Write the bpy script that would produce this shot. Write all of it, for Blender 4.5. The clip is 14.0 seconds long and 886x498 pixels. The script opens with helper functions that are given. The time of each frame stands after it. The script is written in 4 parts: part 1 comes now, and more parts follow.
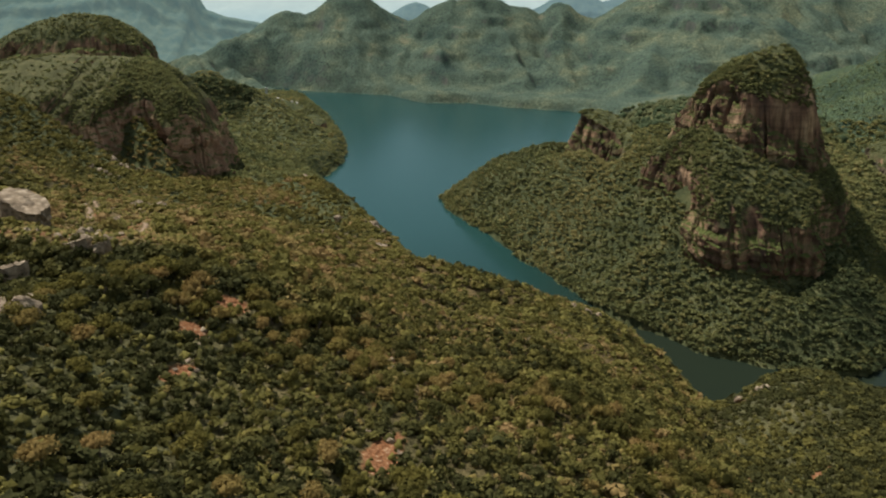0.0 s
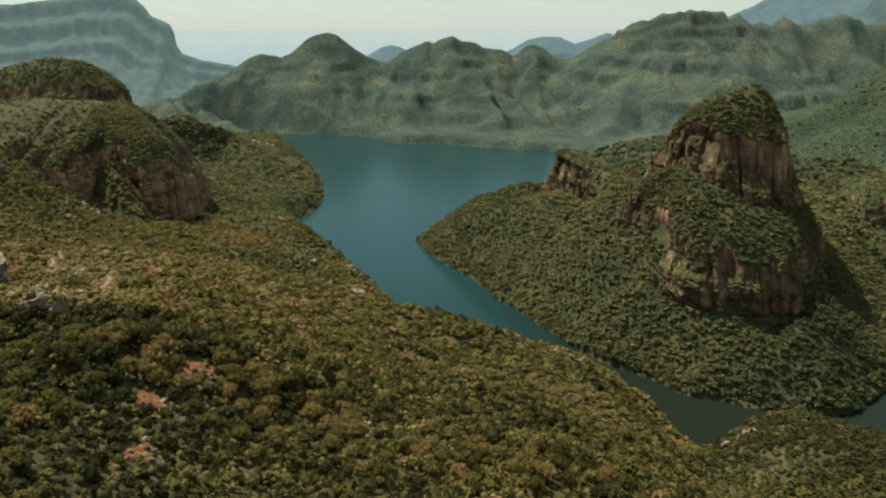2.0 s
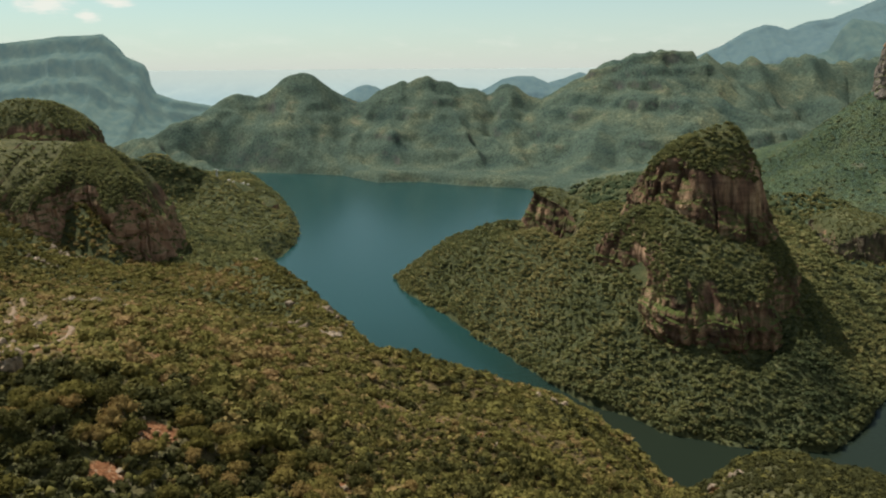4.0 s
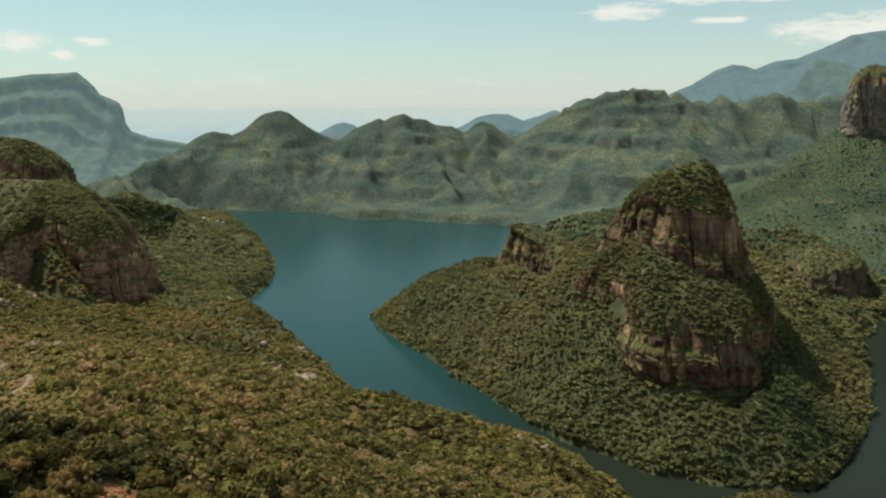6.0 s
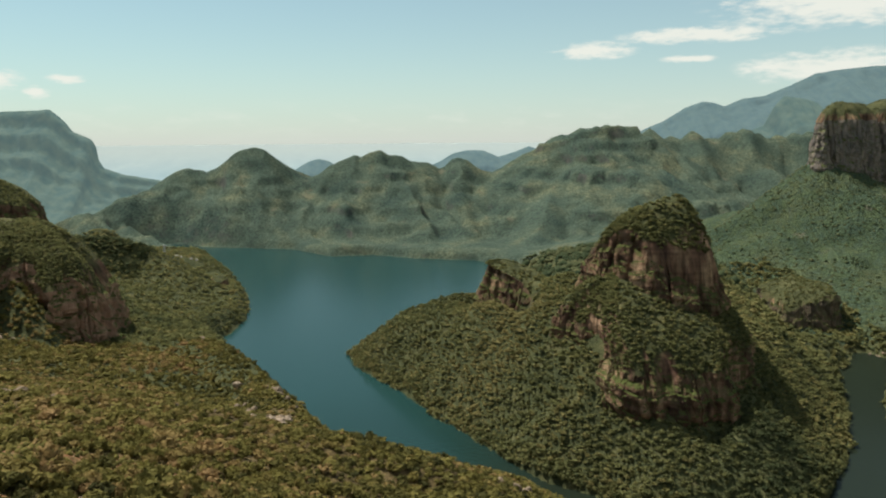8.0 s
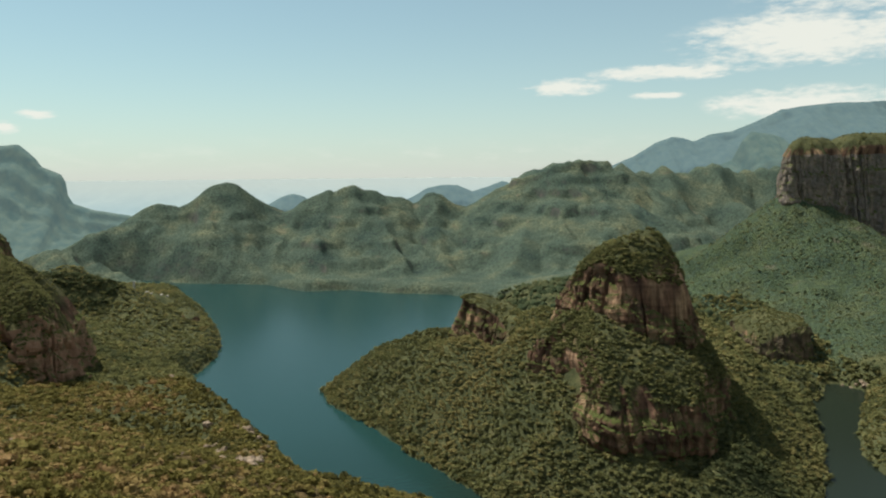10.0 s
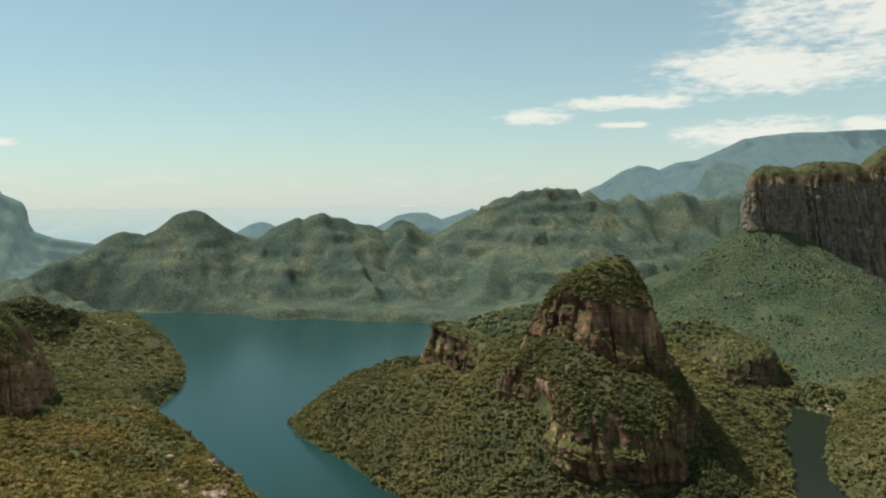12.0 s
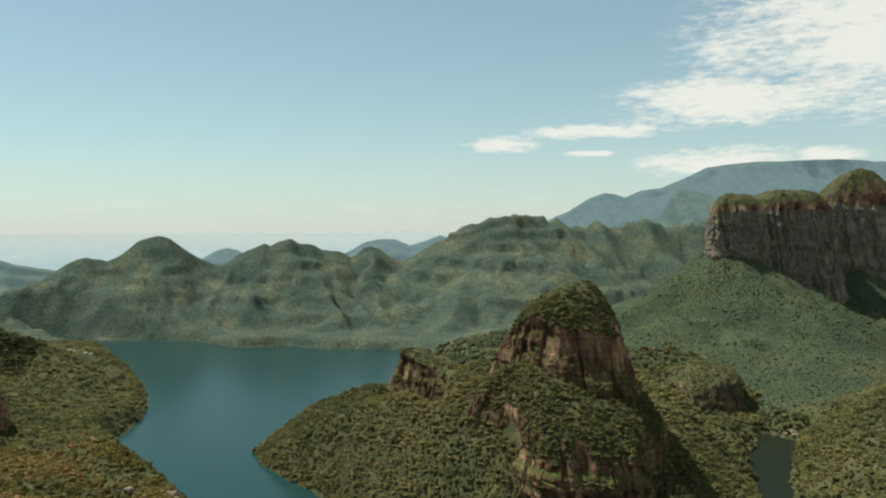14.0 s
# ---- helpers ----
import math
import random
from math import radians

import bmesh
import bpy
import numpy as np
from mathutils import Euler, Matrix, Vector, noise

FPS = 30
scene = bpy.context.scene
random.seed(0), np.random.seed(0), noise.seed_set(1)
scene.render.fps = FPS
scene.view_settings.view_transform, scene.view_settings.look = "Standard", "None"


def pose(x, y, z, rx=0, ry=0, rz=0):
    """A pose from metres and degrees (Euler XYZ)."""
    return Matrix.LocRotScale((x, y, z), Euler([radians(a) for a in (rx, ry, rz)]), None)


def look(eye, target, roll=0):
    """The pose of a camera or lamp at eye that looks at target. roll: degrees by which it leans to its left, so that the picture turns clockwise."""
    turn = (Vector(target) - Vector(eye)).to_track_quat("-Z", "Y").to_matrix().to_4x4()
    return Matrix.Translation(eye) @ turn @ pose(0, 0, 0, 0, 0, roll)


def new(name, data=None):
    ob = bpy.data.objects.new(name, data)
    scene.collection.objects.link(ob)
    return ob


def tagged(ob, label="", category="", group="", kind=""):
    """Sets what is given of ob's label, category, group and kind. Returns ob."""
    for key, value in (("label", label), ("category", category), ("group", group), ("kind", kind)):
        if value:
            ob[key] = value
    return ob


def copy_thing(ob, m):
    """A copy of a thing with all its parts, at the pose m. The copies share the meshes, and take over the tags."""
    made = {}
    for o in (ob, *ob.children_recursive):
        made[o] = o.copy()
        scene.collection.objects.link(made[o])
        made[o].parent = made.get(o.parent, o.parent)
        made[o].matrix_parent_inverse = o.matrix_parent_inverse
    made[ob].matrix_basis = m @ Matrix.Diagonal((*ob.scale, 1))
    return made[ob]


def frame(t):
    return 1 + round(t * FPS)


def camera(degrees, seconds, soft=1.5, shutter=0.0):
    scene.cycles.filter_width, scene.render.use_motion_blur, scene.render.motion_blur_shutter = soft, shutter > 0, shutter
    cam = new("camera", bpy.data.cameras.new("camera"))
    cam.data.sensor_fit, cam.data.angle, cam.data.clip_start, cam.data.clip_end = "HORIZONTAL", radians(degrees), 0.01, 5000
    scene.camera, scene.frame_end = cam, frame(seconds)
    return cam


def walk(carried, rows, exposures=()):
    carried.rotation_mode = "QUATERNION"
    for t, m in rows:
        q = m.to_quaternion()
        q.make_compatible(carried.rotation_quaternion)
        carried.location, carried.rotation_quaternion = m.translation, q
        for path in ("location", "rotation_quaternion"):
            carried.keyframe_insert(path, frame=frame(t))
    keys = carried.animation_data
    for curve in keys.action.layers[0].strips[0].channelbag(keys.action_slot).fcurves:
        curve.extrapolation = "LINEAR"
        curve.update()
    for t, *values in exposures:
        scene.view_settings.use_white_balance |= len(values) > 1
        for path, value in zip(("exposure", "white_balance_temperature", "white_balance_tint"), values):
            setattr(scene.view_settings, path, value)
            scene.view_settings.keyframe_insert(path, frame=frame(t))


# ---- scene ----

# camera: a drone gliding level and forwards while it tilts up and pans right
cam = camera(61.0, 14.0, soft=2.1)
PATH = [
    (0, (0.00, 0.00, 300.00), (0.01, 94.31, 266.74), -0.00),
    (0.5, (-0.09, 2.24, 300.13), (0.65, 96.99, 268.17), -0.05),
    (1, (-0.16, 4.41, 300.25), (1.28, 99.55, 269.50), -0.11),
    (1.5, (-0.23, 6.51, 300.35), (2.00, 102.04, 270.86), -0.18),
    (2, (-0.30, 8.55, 300.43), (2.70, 104.41, 272.10), -0.23),
    (2.5, (-0.35, 10.52, 300.50), (3.44, 106.70, 273.38), -0.25),
    (3, (-0.39, 12.43, 300.55), (4.14, 108.89, 274.58), -0.30),
    (5.5, (-0.48, 20.98, 300.59), (8.08, 118.58, 280.57), -0.33),
    (6, (-0.47, 22.50, 300.56), (8.85, 120.26, 281.68), -0.31),
    (6.5, (-0.45, 23.95, 300.50), (9.71, 121.86, 282.87), -0.36),
    (7, (-0.42, 25.33, 300.44), (10.52, 123.35, 283.93), -0.37),
    (7.5, (-0.38, 26.65, 300.36), (11.38, 124.77, 285.03), -0.40),
    (8, (-0.33, 27.91, 300.26), (12.20, 126.10, 286.03), -0.43),
    (10.5, (0.06, 33.22, 299.57), (17.03, 131.38, 290.80), -0.51),
    (11, (0.17, 34.09, 299.39), (18.16, 132.14, 291.48), -0.50),
    (11.5, (0.29, 34.90, 299.19), (19.37, 132.82, 292.23), -0.49),
    (12, (0.42, 35.64, 298.98), (20.50, 133.42, 292.90), -0.49),
    (12.5, (0.57, 36.32, 298.76), (21.69, 133.93, 293.60), -0.45),
    (13, (0.72, 36.94, 298.52), (22.86, 134.36, 294.17), -0.42),
    (13.5, (0.88, 37.49, 298.27), (24.10, 134.69, 294.87), -0.40),
    (14, (1.05, 37.97, 298.01), (25.26, 134.97, 295.45), -0.34),
]
walk(cam, [(t, look(eye, target, roll)) for t, eye, target, roll in PATH])

# ---- light ----
SUN = Vector((-0.42, 0.36, 0.95)).normalized()
world = bpy.data.worlds.new("sky")
scene.world = world
world.use_nodes = True


def wire(tree, a, out, b, inp):
    tree.links.new(a.outputs[out], b.inputs[inp])


CLOUDS = [  # azimuth to the right and height of the middle, half width and half height, in degrees
    (46, 12.8, 17.5, 7.2), (35, 9.0, 10.5, 2.4), (18.2, 6.4, 3.9, 0.85), (25.8, 7.2, 6.8, 0.75), (25.0, 5.6, 2.4, 0.35), (34.3, 4.7, 7.2, 1.5), (41.0, 4.9, 3.0, 0.8),
    # the last four lie out of view, added to brighten the fill light
    (-23.0, 4.1, 2.2, 1.0), (-20.6, 3.4, 1.1, 0.55), (-18.8, 4.3, 1.6, 0.4), (72, 30, 34, 18), (-85, 18, 20, 6), (150, 34, 60, 24), (-150, 30, 40, 14),
]


def build_sky():
    nt = world.node_tree
    nt.nodes.clear()
    N = nt.nodes.new

    def link(a, b):
        if isinstance(a, bpy.types.NodeSocket):
            nt.links.new(a, b)
        else:
            b.default_value = a

    def calc(op, a, b=0.0, c=0.0):
        n = N("ShaderNodeMath")
        n.operation = op
        for v, i in ((a, 0), (b, 1), (c, 2)):
            link(v, n.inputs[i])
        return n.outputs[0]

    out, bg, sky = N("ShaderNodeOutputWorld"), N("ShaderNodeBackground"), N("ShaderNodeTexSky")
    sky.sky_type, sky.sun_disc = "NISHITA", False
    sky.sun_elevation, sky.sun_rotation = math.asin(SUN.z), math.atan2(SUN.x, SUN.y)
    sky.altitude, sky.air_density, sky.dust_density, sky.ozone_density = 900, 1.0, 0.8, 1.0
    sep = N("ShaderNodeSeparateXYZ")
    link(N("ShaderNodeTexCoord").outputs["Generated"], sep.inputs[0])
    az = calc("MULTIPLY", calc("ARCTAN2", sep.outputs[0], sep.outputs[1]), 57.3)
    el = calc("MULTIPLY", calc("ARCSINE", sep.outputs[2]), 57.3)
    spot = N("ShaderNodeCombineXYZ")
    link(calc("MULTIPLY", az, 0.30), spot.inputs[0])
    link(el, spot.inputs[1])

    def cloud_noise(scale, detail):
        n = N("ShaderNodeTexNoise")
        n.inputs["Scale"].default_value, n.inputs["Detail"].default_value, n.inputs["Roughness"].default_value = scale, detail, 0.62
        link(spot.outputs[0], n.inputs["Vector"])
        return n.outputs["Fac"]

    cover = 0.0
    for a, e, w, h in CLOUDS:
        u = calc("POWER", calc("ABSOLUTE", calc("DIVIDE", calc("SUBTRACT", az, a), w)), 2.0)
        v = calc("POWER", calc("ABSOLUTE", calc("DIVIDE", calc("SUBTRACT", el, e), h)), 2.0)
        cover = calc("MAXIMUM", cover, calc("SUBTRACT", 1.0, calc("SQRT", calc("ADD", u, v))))
    ragged = calc("ADD", calc("MULTIPLY", calc("SUBTRACT", cloud_noise(0.55, 9), 0.5), 2.4), calc("MULTIPLY", calc("SUBTRACT", cloud_noise(2.6, 8), 0.5), 2.2))
    dens = N("ShaderNodeMapRange")
    dens.interpolation_type = "SMOOTHSTEP"
    link(calc("ADD", calc("MULTIPLY", cover, 1.5), calc("MULTIPLY", ragged, calc("MINIMUM", calc("MULTIPLY", calc("MAXIMUM", cover, 0.0), 4.0), 1.0))), dens.inputs[0])
    dens.inputs[1].default_value, dens.inputs[2].default_value = 0.05, 1.15
    # thin streaks of high vapour low over the plain
    low = N("ShaderNodeMapRange")
    link(cloud_noise(0.9, 4), low.inputs[0])
    low.inputs[1].default_value, low.inputs[2].default_value, low.inputs[4].default_value = 0.5, 0.8, 0.35
    band = calc("MULTIPLY", low.outputs[0], calc("MAXIMUM", 0.0, calc("SUBTRACT", 1.0, calc("ABSOLUTE", calc("DIVIDE", calc("SUBTRACT", el, 1.6), 1.6)))))
    tone = N("ShaderNodeMix")
    tone.data_type, tone.blend_type = "RGBA", "MULTIPLY"
    tone.inputs[0].default_value = 1.0
    link(sky.outputs[0], tone.inputs[6])
    tone.inputs[7].default_value = (0.69, 1.0, 0.86, 1)
    veil = N("ShaderNodeMix")
    veil.data_type = "RGBA"
    link(calc("ADD", 0.22, calc("MULTIPLY", calc("EXPONENT", calc("DIVIDE", calc("MAXIMUM", el, 0.0), -6.0)), 0.60)), veil.inputs[0])
    link(tone.outputs[2], veil.inputs[6])
    veil.inputs[7].default_value = (5.55, 5.65, 5.4, 1)
    mixed = N("ShaderNodeMix")
    mixed.data_type = "RGBA"
    link(calc("MINIMUM", calc("ADD", calc("MULTIPLY", dens.outputs[0], 0.93), band), 1.0), mixed.inputs[0])
    link(veil.outputs[2], mixed.inputs[6])
    mixed.inputs[7].default_value = (7.2, 7.3, 6.6, 1)
    link(mixed.outputs[2], bg.inputs[0])
    bg.inputs["Strength"].default_value = 0.082
    nt.links.new(bg.outputs[0], out.inputs[0])


build_sky()
sun_data = bpy.data.lights.new("sun", "SUN")
sun_data.energy, sun_data.angle, sun_data.color = 5.0, radians(0.6), (0.97, 0.94, 0.86)
sun = new("sun", sun_data)
sun.matrix_world = look((0, 0, 900), Vector((0, 0, 900)) - SUN)
scene.view_settings.exposure = 0.55


# ---- materials ----
class Mat:
    """A small builder for node materials."""

    def __init__(self, name, rough=0.9):
        self.m = bpy.data.materials.new(name)
        self.m.use_nodes = True
        self.t = self.m.node_tree
        self.b = self.t.nodes["Principled BSDF"]
        self.b.inputs["Roughness"].default_value = rough
        self.b.inputs["Specular IOR Level"].default_value = 0.04
        self.pos = self.add("ShaderNodeNewGeometry").outputs["Position"]

    def add(self, kind, **props):
        n = self.t.nodes.new(kind)
        for k, v in props.items():
            setattr(n, k, v)
        return n

    def put(self, socket, value):
        if isinstance(value, bpy.types.NodeSocket):
            self.t.links.new(value, socket)
        else:
            socket.default_value = value

    def noise(self, scale, detail=4.0, stretch=None, rough=0.55):
        n = self.add("ShaderNodeTexNoise")
        n.inputs["Scale"].default_value, n.inputs["Detail"].default_value, n.inputs["Roughness"].default_value = scale, detail, rough
        vec = self.pos
        if stretch:
            mp = self.add("ShaderNodeMapping")
            mp.inputs["Scale"].default_value = stretch
            self.t.links.new(self.pos, mp.inputs["Vector"])
            vec = mp.outputs[0]
        self.t.links.new(vec, n.inputs["Vector"])
        return n.outputs["Fac"]

    def ramp(self, fac, *stops):
        r = self.add("ShaderNodeValToRGB")
        el = r.color_ramp.elements
        while len(el) < len(stops):
            el.new(0.5)
        for e, (p, c) in zip(el, stops):
            e.position = p
            e.color = (*c, 1) if isinstance(c, tuple) else (c, c, c, 1)
        self.put(r.inputs[0], fac)
        return r.outputs[0]

    def mix(self, fac, a, b, how="MIX"):
        n = self.add("ShaderNodeMix", data_type="RGBA", blend_type=how)
        self.put(n.inputs[0], fac)
        for s, v in ((n.inputs[6], a), (n.inputs[7], b)):
            self.put(s, (*v, 1) if isinstance(v, tuple) else v)
        return n.outputs[2]

    def sums(self, a, op, b):
        n = self.add("ShaderNodeMath", operation=op)
        self.put(n.inputs[0], a)
        self.put(n.inputs[1], b)
        return n.outputs[0]

    def attr(self, name):
        return self.add("ShaderNodeAttribute", attribute_name=name).outputs["Fac"]

    def up(self):
        s = self.add("ShaderNodeSeparateXYZ")
        self.t.links.new(self.add("ShaderNodeNewGeometry").outputs["Normal"], s.inputs[0])
        return s.outputs[2]

    def bump(self, fac, dist, strength=1.0):
        n = self.add("ShaderNodeBump")
        n.inputs["Distance"].default_value, n.inputs["Strength"].default_value = dist, strength
        self.put(n.inputs["Height"], fac)
        self.put(self.b.inputs["Normal"], n.outputs[0])

    def colour(self, c):
        self.put(self.b.inputs["Base Color"], (*c, 1) if isinstance(c, tuple) else c)
        return self


def rock_colour(m):
    # the palest stop puts the tan of sunlit ribs into the rock colour
    base = m.ramp(m.noise(0.035, 6, (1, 1, 0.6)), (0.32, (0.074, 0.046, 0.035)), (0.48, (0.182, 0.104, 0.068)), (0.66, (0.46, 0.295, 0.178)))
    streak = m.ramp(m.noise(0.16, 5, (1, 1, 0.12)), (0.38, 0.34), (0.56, 1.0))
    strata = m.ramp(m.noise(0.10, 3, (0.15, 0.15, 3.5)), (0.38, 0.6), (0.55, 1.0))
    c = m.mix(0.85, base, streak, "MULTIPLY")
    return m.mix(0.6, c, strata, "MULTIPLY")


def make_rock(name="sandstone", blend=0.0, other=(0.40, 0.37, 0.33)):
    m = Mat(name, 0.95)
    lichen = m.ramp(m.noise(0.11, 6), (0.5, 0.0), (0.66, 1.0))
    ledge = m.ramp(m.sums(m.up(), "ADD", m.sums(m.noise(0.3, 4), "MULTIPLY", 0.3)), (0.55, 0.0), (0.82, 1.0))
    c = m.mix(m.sums(lichen, "MULTIPLY", 0.55), m.mix(blend, rock_colour(m), other), (0.085, 0.09, 0.04))
    m.colour(m.mix(ledge, c, (0.07, 0.08, 0.025)))
    m.bump(m.sums(m.noise(0.22, 8, (1, 1, 0.35)), "ADD", m.noise(0.9, 5)), 1.6)
    return m.m


def make_ground(name="bushveld_ground", cliff=0.46, slope=0.60):
    m = Mat(name, 0.97)
    grass = m.ramp(m.noise(0.045, 6), (0.32, (0.060, 0.046, 0.021)), (0.52, (0.112, 0.080, 0.036)), (0.70, (0.185, 0.132, 0.064)))
    fine = m.ramp(m.noise(0.9, 7, rough=0.7), (0.3, 0.4), (0.7, 1.35))
    green = m.ramp(m.noise(0.06, 6), (0.3, (0.042, 0.048, 0.024)), (0.52, (0.070, 0.075, 0.034)), (0.72, (0.112, 0.104, 0.048)))
    c = m.mix(1.0, m.mix(m.attr("dry"), green, grass), fine, "MULTIPLY")
    bare = m.sums(m.attr("bare"), "ADD", m.sums(m.sums(m.noise(0.35, 6), "SUBTRACT", 0.5), "MULTIPLY", 0.9))
    stony = m.ramp(m.noise(1.3, 5, rough=0.7), (0.35, (0.12, 0.048, 0.022)), (0.55, (0.20, 0.090, 0.042)), (0.72, (0.36, 0.26, 0.17)))
    c = m.mix(m.ramp(bare, (0.38, 0.0), (0.62, 1.0)), c, stony)
    steep = m.ramp(m.sums(m.up(), "ADD", m.sums(m.noise(0.08, 5), "MULTIPLY", 0.25)), (cliff, 1.0), (slope, 0.0))
    m.colour(m.mix(steep, c, rock_colour(m)))
    m.bump(m.sums(m.noise(0.3, 8), "ADD", m.noise(1.4, 4)), 0.9)
    return m.m


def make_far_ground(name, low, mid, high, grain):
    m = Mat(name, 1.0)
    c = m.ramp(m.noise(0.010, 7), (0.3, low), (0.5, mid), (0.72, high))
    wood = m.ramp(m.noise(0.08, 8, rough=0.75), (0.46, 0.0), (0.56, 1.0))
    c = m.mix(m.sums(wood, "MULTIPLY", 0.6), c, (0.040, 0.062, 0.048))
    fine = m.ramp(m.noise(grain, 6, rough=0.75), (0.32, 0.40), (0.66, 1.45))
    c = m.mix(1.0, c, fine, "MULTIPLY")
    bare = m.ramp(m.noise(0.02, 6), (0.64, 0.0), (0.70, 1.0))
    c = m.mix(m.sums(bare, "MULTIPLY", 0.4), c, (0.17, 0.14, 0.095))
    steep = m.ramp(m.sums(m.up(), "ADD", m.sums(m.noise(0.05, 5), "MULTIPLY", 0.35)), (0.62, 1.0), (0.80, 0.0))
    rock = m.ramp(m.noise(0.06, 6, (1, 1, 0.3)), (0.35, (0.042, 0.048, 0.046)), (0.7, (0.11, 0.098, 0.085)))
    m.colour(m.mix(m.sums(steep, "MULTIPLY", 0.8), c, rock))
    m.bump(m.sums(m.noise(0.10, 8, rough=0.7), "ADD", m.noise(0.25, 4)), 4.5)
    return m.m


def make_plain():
    """The lowveld plain, standing for one tens of kilometres off, its haze put into colour and glow."""
    m = Mat("hazed_plain", 1.0)
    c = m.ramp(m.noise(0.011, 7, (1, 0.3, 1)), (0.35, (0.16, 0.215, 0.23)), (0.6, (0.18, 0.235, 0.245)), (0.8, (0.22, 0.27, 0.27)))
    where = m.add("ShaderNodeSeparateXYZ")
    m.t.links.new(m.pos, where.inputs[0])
    # fades to the sky's horizon tone as the sheet rises
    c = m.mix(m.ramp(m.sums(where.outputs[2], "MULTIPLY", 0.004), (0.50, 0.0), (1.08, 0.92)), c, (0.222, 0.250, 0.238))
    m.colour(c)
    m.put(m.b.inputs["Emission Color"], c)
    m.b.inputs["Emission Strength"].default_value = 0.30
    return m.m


def make_leaf(name, dark, mid, dry, single=False, clear=0.3):
    m = Mat(name, 0.8)
    tint = m.add("ShaderNodeObjectInfo").outputs["Random"] if single else m.attr("tint")
    c = m.ramp(tint, (0.0, dark), (0.6, mid), (1.0, dry))
    spots = m.ramp(m.noise(1.1, 5, rough=0.7), (0.28, 0.5), (0.72, 1.4))
    c = m.mix(1.0, c, spots, "MULTIPLY")
    m.colour(c)
    thin = m.add("ShaderNodeBsdfTranslucent")
    m.put(thin.inputs["Color"], c)
    both = m.add("ShaderNodeMixShader")
    both.inputs[0].default_value = clear
    m.t.links.new(m.b.outputs[0], both.inputs[1])
    m.t.links.new(thin.outputs[0], both.inputs[2])
    m.t.links.new(both.outputs[0], m.t.nodes["Material Output"].inputs[0])
    return m.m


def make_water():
    m = Mat("lake_water", 0.2)
    m.b.inputs["IOR"].default_value = 1.33
    m.b.inputs["Specular IOR Level"].default_value = 0.3
    where = m.add("ShaderNodeSeparateXYZ")
    m.t.links.new(m.pos, where.inputs[0])
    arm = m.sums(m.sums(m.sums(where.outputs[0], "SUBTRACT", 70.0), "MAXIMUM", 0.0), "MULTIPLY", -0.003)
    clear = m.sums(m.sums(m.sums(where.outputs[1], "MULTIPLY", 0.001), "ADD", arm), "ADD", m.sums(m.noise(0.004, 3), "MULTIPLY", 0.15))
    # olive arms: dark hillside reflections put into the colour; teal middle
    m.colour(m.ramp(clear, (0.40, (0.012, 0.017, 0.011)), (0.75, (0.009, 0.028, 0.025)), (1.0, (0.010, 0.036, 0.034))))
    # the sky's reflection is held back in the arms as well
    m.put(m.b.inputs["Specular IOR Level"], m.ramp(clear, (0.4, 0.10), (1.0, 0.22)))
    m.bump(m.sums(m.noise(0.25, 4, (1, 0.55, 1)), "ADD", m.noise(0.03, 3)), 0.25, 0.5)
    return m.m


ROCK, GROUND, WATER = make_rock(), make_ground(), make_water()
CAP = make_ground("rocky_summit", 0.54, 0.68)
# sandstone blended with a dark olive
DARK_ROCK = make_rock("dark_olive_sandstone", 0.65, (0.062, 0.060, 0.044))
# redder rock, also lightened: soft light on the western cliffs put into colour
RED_ROCK = make_rock("red_sandstone", 0.55, (0.42, 0.25, 0.17))
# butte sandstone, lightened and greyed: haze put into the rock colour
HAZED_ROCK = make_rock("hazed_grey_sandstone", 0.66, (0.19, 0.172, 0.158))
# blue haze over the far ridge is put into these bush colours
FAR_GROUND = make_far_ground("hazed_bush_slopes", (0.038, 0.058, 0.047), (0.074, 0.096, 0.068), (0.128, 0.132, 0.076), 0.15)
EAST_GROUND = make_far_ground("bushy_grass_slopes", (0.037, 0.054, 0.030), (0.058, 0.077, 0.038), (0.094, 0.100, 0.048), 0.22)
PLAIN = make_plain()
LEAF = make_leaf("bush_leaves", (0.046, 0.045, 0.016), (0.152, 0.130, 0.036), (0.25, 0.160, 0.070))
TREE_LEAF = make_leaf("tree_leaves", (0.048, 0.046, 0.014), (0.135, 0.112, 0.028), (0.23, 0.150, 0.055), True, 0.4)
WOOD_LEAF = make_leaf("wood_leaves", (0.060, 0.072, 0.033), (0.152, 0.150, 0.058), (0.232, 0.196, 0.078), clear=0.45)
# near the ground's tone: the low contrast of haze put into leaf colour
FAR_LEAF = make_leaf("hazed_leaves", (0.048, 0.070, 0.038), (0.080, 0.100, 0.048), (0.126, 0.128, 0.060), clear=0.5)
BARK = Mat("bark").colour((0.10, 0.075, 0.055)).m

# ---- noise and shape helpers ----


def lattice(i, j, seed):
    h = (i.astype(np.int64) * 374761393 + j.astype(np.int64) * 668265263 + seed * 2246822519) & 0x7FFFFFFF
    h = ((h ^ (h >> 13)) * 1274126177) & 0x7FFFFFFF
    return ((h ^ (h >> 16)) & 0xFFFF) / 65535.0


def vnoise(x, y, seed=0):
    i, j = np.floor(x), np.floor(y)
    u, v = x - i, y - j
    u, v = u * u * u * (u * (6 * u - 15) + 10), v * v * v * (v * (6 * v - 15) + 10)
    a, b = lattice(i, j, seed), lattice(i + 1, j, seed)
    c, d = lattice(i, j + 1, seed), lattice(i + 1, j + 1, seed)
    return (a * (1 - u) + b * u) * (1 - v) + (c * (1 - u) + d * u) * v


